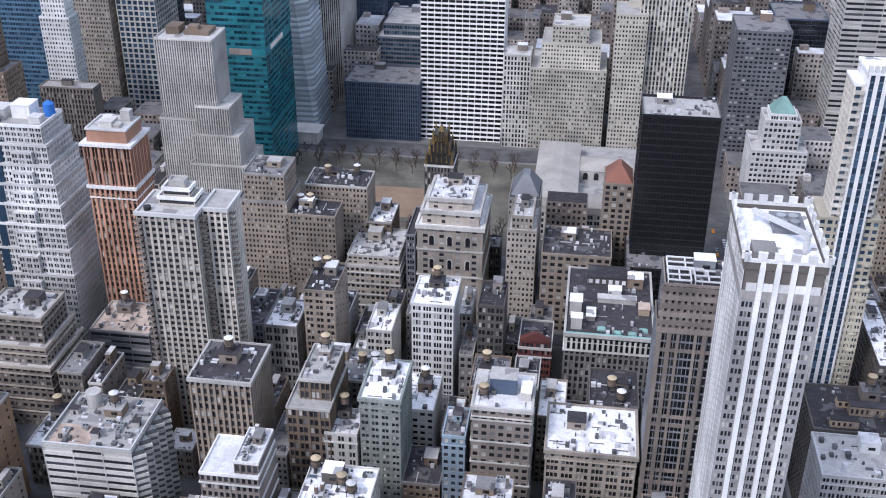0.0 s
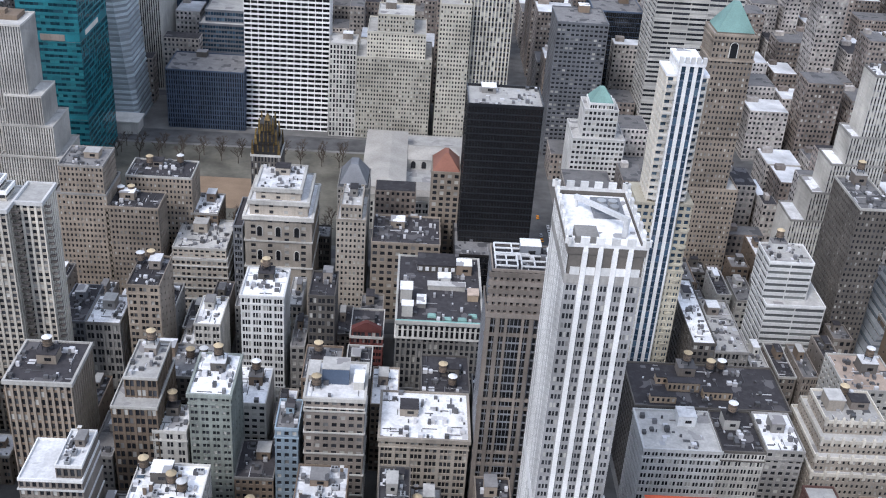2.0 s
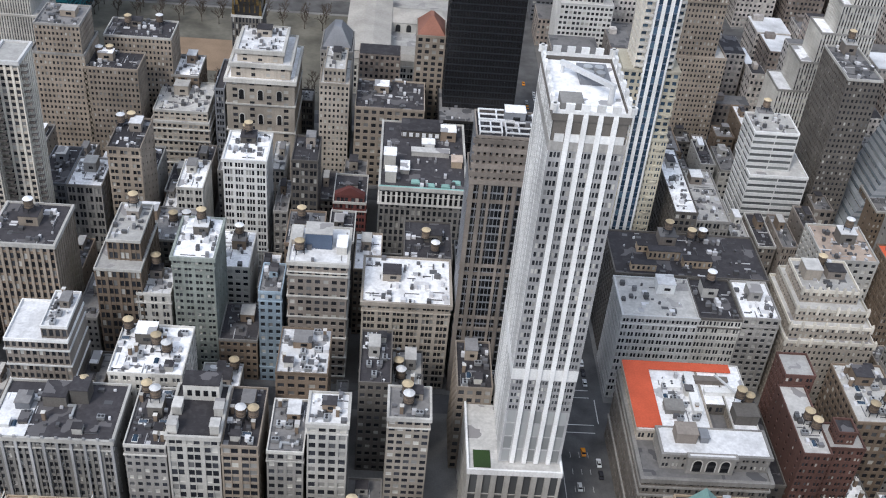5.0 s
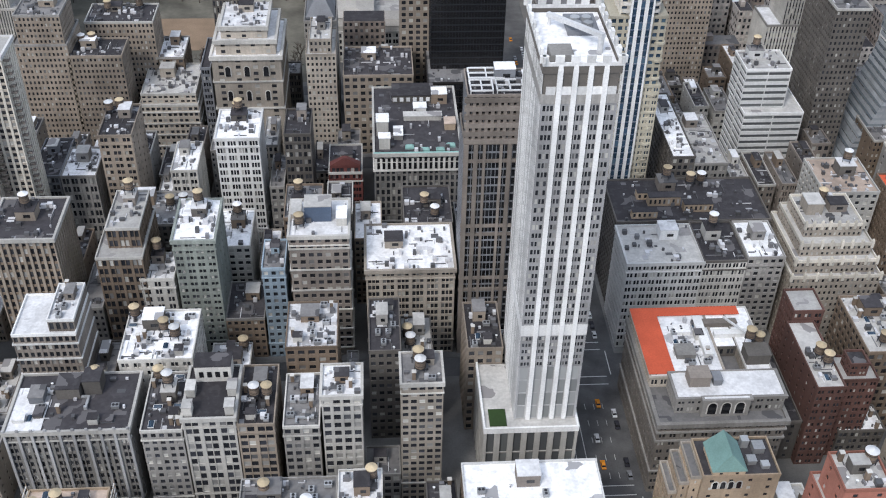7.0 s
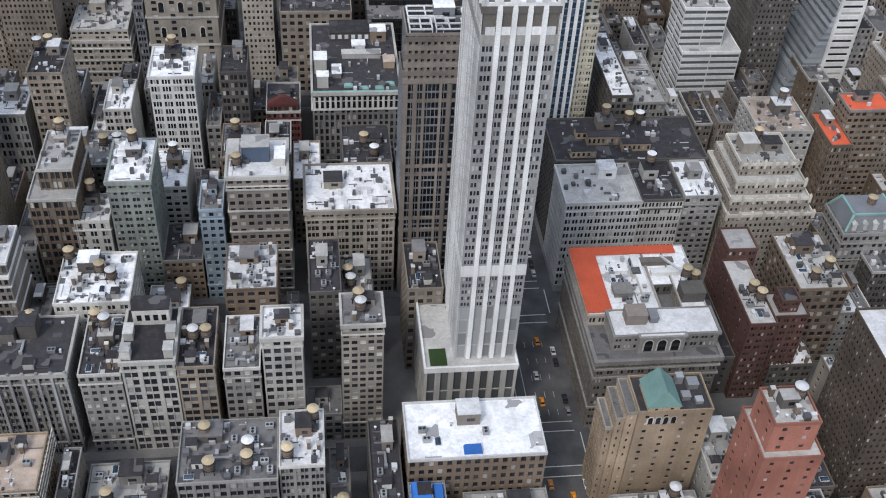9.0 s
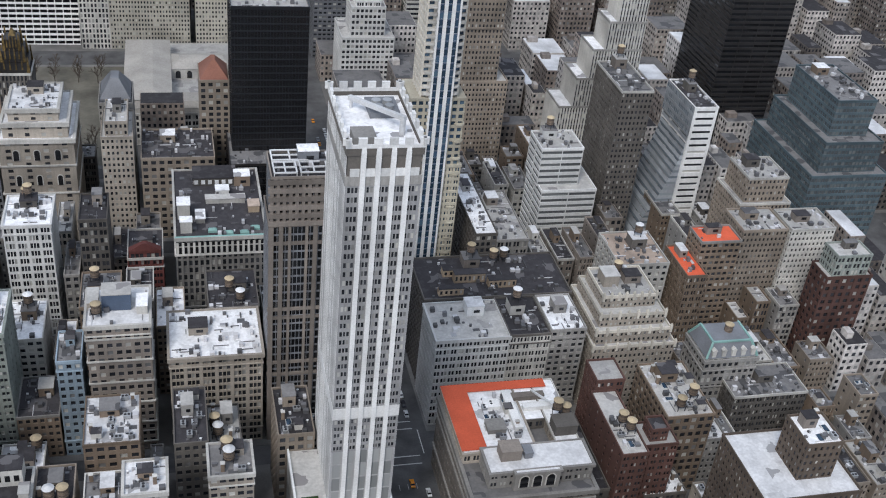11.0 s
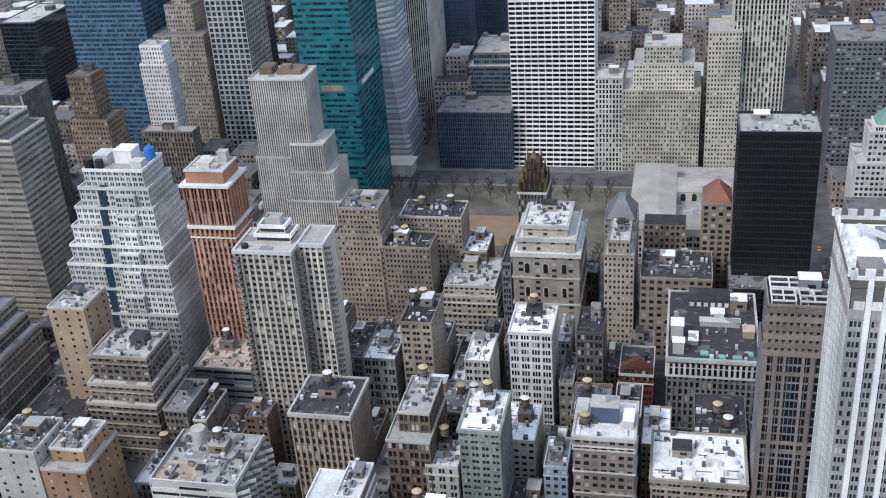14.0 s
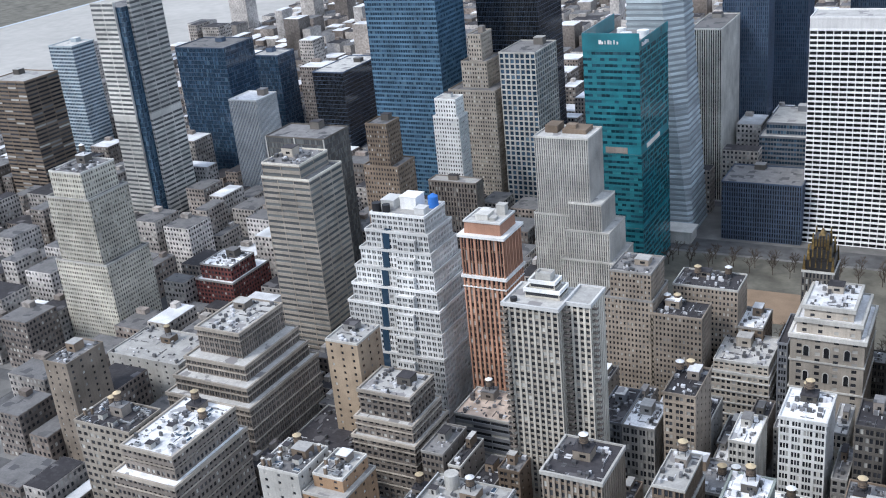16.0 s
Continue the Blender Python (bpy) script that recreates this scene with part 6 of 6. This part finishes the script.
for x0, x1, y0, y1, z, amount, root, wall, house in ROOFTOPS:
    area = (x1 - x0) * (y1 - y0)
    if y0 > 660 or count > 620:
        n = 0
    else:
        n = min(16 if amount < 1.5 else 34, int(amount * area / (30 if y0 < 300 else 45 if y0 < 460 else 130)) + 1)
    # a brick lift house that belongs to the building
    if house and area > 130:
        w, d, h = min(7.5, (x1 - x0) * 0.36), min(7, (y1 - y0) * 0.28), rng.uniform(3, 5.5)
        hx, hy = rng.uniform(x0 + w, x1 - w), y1 - d * 0.5 - 1.5 - rng.uniform(0, (y1 - y0) * 0.25)
        s = Solid()
        s.box(hx - w / 2, hx + w / 2, hy - d / 2, hy + d / 2, z - 0.1, z + h)
        shed = part("lift_house", shift(s, root), WALL[rng.choice((wall, wall, "greybrown", "grey", "dark", "brown"))], root)
        s = Solid()
        s.box(hx - w / 2 - 0.15, hx + w / 2 + 0.15, hy - d / 2 - 0.15, hy + d / 2 + 0.15, z + h, z + h + 0.3)
        part("roof", shift(s, root), ROOF[rng.choice("kkgpw")], shed)
        if y0 < 480:
            s = Solid()
            s.box(hx - 0.1 * w, hx + 0.25 * w, hy - d / 2 - 0.06, hy - d / 2 + 0.05, z + h * 0.35, z + h * 0.35 + 1.4)
            part("window", shift(s, root), PANE["black"], shed)
            if w > 4.6 and d > 4.4 and rng.random() < 0.4:
                LOFTED.append((hx, hy, z + h + 0.3))
        placed.append((hx, hy, max(w, d) * 0.6))
    # small pipes, kerbs, hatches and patches too small to tell apart
    if y0 < 480 and amount > 0.2:
        s = Solid()
        for _ in range(int(min(70, area / 13 * min(amount, 1.3)))):
            k = rng.random()
            x, y = rng.uniform(x0 + 1.2, x1 - 1.2), rng.uniform(y0 + 1.2, y1 - 1.2)
            if k < 0.35:
                a, b, hh = rng.uniform(0.2, 0.6), rng.uniform(0.2, 0.6), rng.uniform(0.4, 1.4)
            elif k < 0.6:
                a, b, hh = (rng.uniform(1.0, 4.0), 0.12, 0.35) if rng.random() < 0.5 else (0.12, rng.uniform(1.0, 4.0), 0.35)
            elif k < 0.72:
                a, b, hh = rng.uniform(0.4, 1.7), rng.uniform(0.4, 1.7), 0.08
            else:
                a, b, hh = rng.uniform(0.5, 1.1), rng.uniform(0.5, 1.1), rng.uniform(1.0, 2.2)
            s.box(max(x0 + 0.5, x - a), min(x1 - 0.5, x + a), max(y0 + 0.5, y - b), min(y1 - 0.5, y + b), z - 0.05, z + hh)
        tagged(part("roof_fitting_field", shift(s, root), M_FITTING, root), kind="stuff")
    for _ in range(n):
        kit, size, share = rng.choices(KITS, [k[2] for k in KITS])[0]
        for _ in range(6):
            if x1 - x0 < 2 * size + 1.2 or y1 - y0 < 2 * size + 1.2:
                break
            x, y = rng.uniform(x0 + size + 0.5, x1 - size - 0.5), rng.uniform(y0 + size + 0.5, y1 - size - 0.5)
            if any((x - a) ** 2 + (y - b) ** 2 < (size + c) ** 2 for a, b, c in placed[-120:]) or any((x - a) ** 2 + (y - b) ** 2 < (size + c) ** 2 for a, b, c in placed[:30]):
                continue
            m = pose(x, y, z, 0, 0, rng.choice((0, 90, 180, 270)))
            if first.get(kit.name):
                kit.matrix_basis = m
                first[kit.name] = False
            else:
                copy_thing(kit, m)
            placed.append((x, y, size))
            count += 1
            break

for i, (x, y, z) in enumerate(LOFTED[:28]):
    copy_thing(white_tank if i % 3 == 1 else tank, pose(x, y, z, 0, 0, rng.uniform(0, 90)))

zig = [o for o in bpy.data.objects if o.get("label") == "pale zigzag apartment block with a terrace"][0]
s = Solid()
s.box(-284.5, -268, 226, 238, 46.1, 46.3)
part("terrace", shift(s, zig), ROOF["t"], zig, "tan paved roof terrace")
s = Solid()
s.drum(-276, 252, 46.1, 53, 3.2, sides=20)
part("round_tower", shift(s, zig), WALL["pale"], zig)
for i in range(5):
    y = 224.5 + i * 6.6
    for k in range(14):
        s = Solid()
        z = 2 + k * 3.1
        n = [(-249.1, y), (-244.6, y + 3.0), (-249.1, y + 6.0)]
        s.v = [(a, b, z) for a, b in n] + [(a, b, z + 1.5) for a, b in n]
        s.f = [(2, 1, 0), (3, 4, 5), (0, 1, 4, 3), (1, 2, 5, 4), (2, 0, 3, 5)]
        part("balcony_band", shift(s, zig), WALL["pale"], zig)
    s = Solid()
    n = [(-249.1, y + 0.3), (-245.2, y + 3.0), (-249.1, y + 5.7)]
    s.v = [(a, b, 0) for a, b in n] + [(a, b, 46) for a, b in n]
    s.f = [(2, 1, 0), (3, 4, 5), (0, 1, 4, 3), (1, 2, 5, 4), (2, 0, 3, 5)]
    part("bay_glazing", shift(s, zig), PANE["haze"], zig, "grey glass of the angled bays")
s = Solid()
for a, b in (((-285.6, 224.4), (-249.4, 224.4)), ((-249.4, 224.4), (-249.4, 257.6)), ((-285.6, 257.6), (-285.6, 224.4))):
    s.beam((*a, 47.6), (*b, 47.6), 0.5)
part("roof_rail", shift(s, zig), M_WHITE, zig, "white terrace rail")

# ---- blue tarpaulins over the roof works ----
for x0, x1, y0, y1, z, h in ((-57.5, -51, 118, 127, 31.2, 3.0), (-50.5, -47, 113, 127, 31.2, 1.4), (-40, -34, 131.5, 135, 40.2, 1.6)):
    tarp = thing("tarpaulin", "blue tarpaulin draped over roof scaffolding", "tarpaulin", ((x0 + x1) / 2, (y0 + y1) / 2, z))
    s = Solid()
    s.frustum(x0, x1, y0, y1, z - 0.02, 0.4, 0.5, z + h)
    part("sheet", shift(s, tarp), M_BLUE, tarp)

# ---- cars on the avenue ----
def make_car(colour, label):
    paint = mat("car_paint", colour, rough=0.25, stain=0.05, grain=0.03, bump=0, spec=0.5)
    root = thing("car", label, "car", group="cars on the street")
    prof = [(-2.3, 0.35), (-2.3, 0.8), (-1.5, 0.95), (1.2, 0.95), (2.2, 0.8), (2.3, 0.35)]
    s = Solid()
    n = len(prof)
    s.v += [(-0.9, y, z) for y, z in prof] + [(0.9, y, z) for y, z in prof]
    s.f += [tuple(range(n)), tuple(range(2 * n - 1, n - 1, -1))] + [(i, n + i, n + (i + 1) % n, (i + 1) % n) for i in range(n)]
    part("body", s, paint, root)
    s = Solid()
    s.frustum(-0.82, 0.82, -1.5, 1.0, 0.94, 0.15, 0.5, 1.42)
    part("cabin", s, PANE["black"], root)
    s = Solid()
    s.box(-0.66, 0.66, -0.98, 0.48, 1.42, 1.48)
    part("roof", s, paint, root)
    for x in (-0.86, 0.86):
        for y in (-1.45, 1.45):
            s = Solid()
            s.v, s.f = [], []
            k = 10
            for dx in (-0.11, 0.11):
                s.v += [(x + dx, y + 0.33 * math.cos(2 * math.pi * i / k), 0.33 + 0.33 * math.sin(2 * math.pi * i / k)) for i in range(k)]
            s.f += [tuple(range(k)), tuple(range(2 * k - 1, k - 1, -1))] + [(i, (i + 1) % k, k + (i + 1) % k, k + i) for i in range(k)]
            part("wheel", s, M_TYRE, root)
    return root


CARS = [make_car((0.80, 0.30, 0.02), "yellow taxi driving on the avenue"), make_car((0.75, 0.76, 0.78), "white car standing at the kerb"), make_car((0.04, 0.04, 0.05), "black car standing at the kerb"), make_car((0.30, 0.31, 0.33), "silver grey car in traffic")]
spots = []
for a, b in zip(STREETS[:6], STREETS[1:7]):
    y = a + 17
    while y < b - 16:
        if rng.random() < 0.8:
            spots.append((8.6, y, 0, rng.choice((1, 1, 2, 3))))
        if rng.random() < 0.35:
            spots.append((rng.choice((-4.3, -0.6, 3.0)), y + rng.uniform(-1, 1), 0, rng.choice((0, 0, 1, 3, 2))))
        if rng.random() < 0.3:
            spots.append((-8.2, y, 0, rng.choice((2, 3, 1))))
        y += 6.4
for y in STREETS[1:3]:
    for x in range(-190, -60, 8):
        if rng.random() < 0.5:
            spots.append((x, y - 3.6, 90, rng.choice((2, 3, 1))))
ready = {}
for x, y, turn, k in spots:
    if k in ready:
        copy_thing(CARS[k], pose(x, y, 0.0, 0, 0, turn))
    else:
        CARS[k].matrix_basis = pose(x, y, 0.0, 0, 0, turn)
        ready[k] = True

# ---- the park ----
s = Solid()
s.box(-290, -114, 488, 626, 0.1, 0.3)
tagged(part("ground", s, M_GRASS, None), "bare brown winter park ground", "park", kind="structure")
s = Solid()
s.box(-236, -176, 530, 575, 0.3, 0.42)
tagged(part("ground", s, M_GRAVEL, None), "tan open lawn cover in the park", "park", kind="structure")


def make_tree(seed):
    r = random.Random(seed)
    root = thing("tree", "bare winter plane tree in the park", "tree", group="park trees")
    s = Solid()
    s.drum(0, 0, 0, 5, 0.35, 0.22, 8)
    part("trunk", s, M_TWIG, root)
    s = Solid()

    def grow(p, d, length, w, level):
        q = p + d * length
        s.beam(p, q, w)
        if level == 0:
            return
        for _ in range(4):
            turn = Vector((r.uniform(-1, 1), r.uniform(-1, 1), r.uniform(-0.2, 0.7)))
            grow(q, (d * 0.8 + turn * 0.75).normalized(), length * r.uniform(0.6, 0.85), w * 0.6, level - 1)

    for k in range(4):
        a = k * 1.57 + r.uniform(-0.4, 0.4)
        grow(Vector((0, 0, 4.6)), Vector((math.cos(a) * 0.6, math.sin(a) * 0.6, 0.9)).normalized(), r.uniform(2.6, 3.6), 0.3, 2)
    part("crown", s, M_TWIG, root)
    return root


TREES = [make_tree(1), make_tree(2), make_tree(3)]
fixed = set()
for i, x in enumerate(range(-284, -116, 14)):
    for j, y in enumerate((494, 503, 512, 600, 609, 618)):
        k = (i * 5 + j * 3) % 3
        m = pose(x + rng.uniform(-1.5, 1.5), y + rng.uniform(-1.5, 1.5), 0.28, 0, 0, rng.uniform(0, 360))
        if k in fixed:
            copy_thing(TREES[k], m)
        else:
            TREES[k].matrix_basis = m
            fixed.add(k)
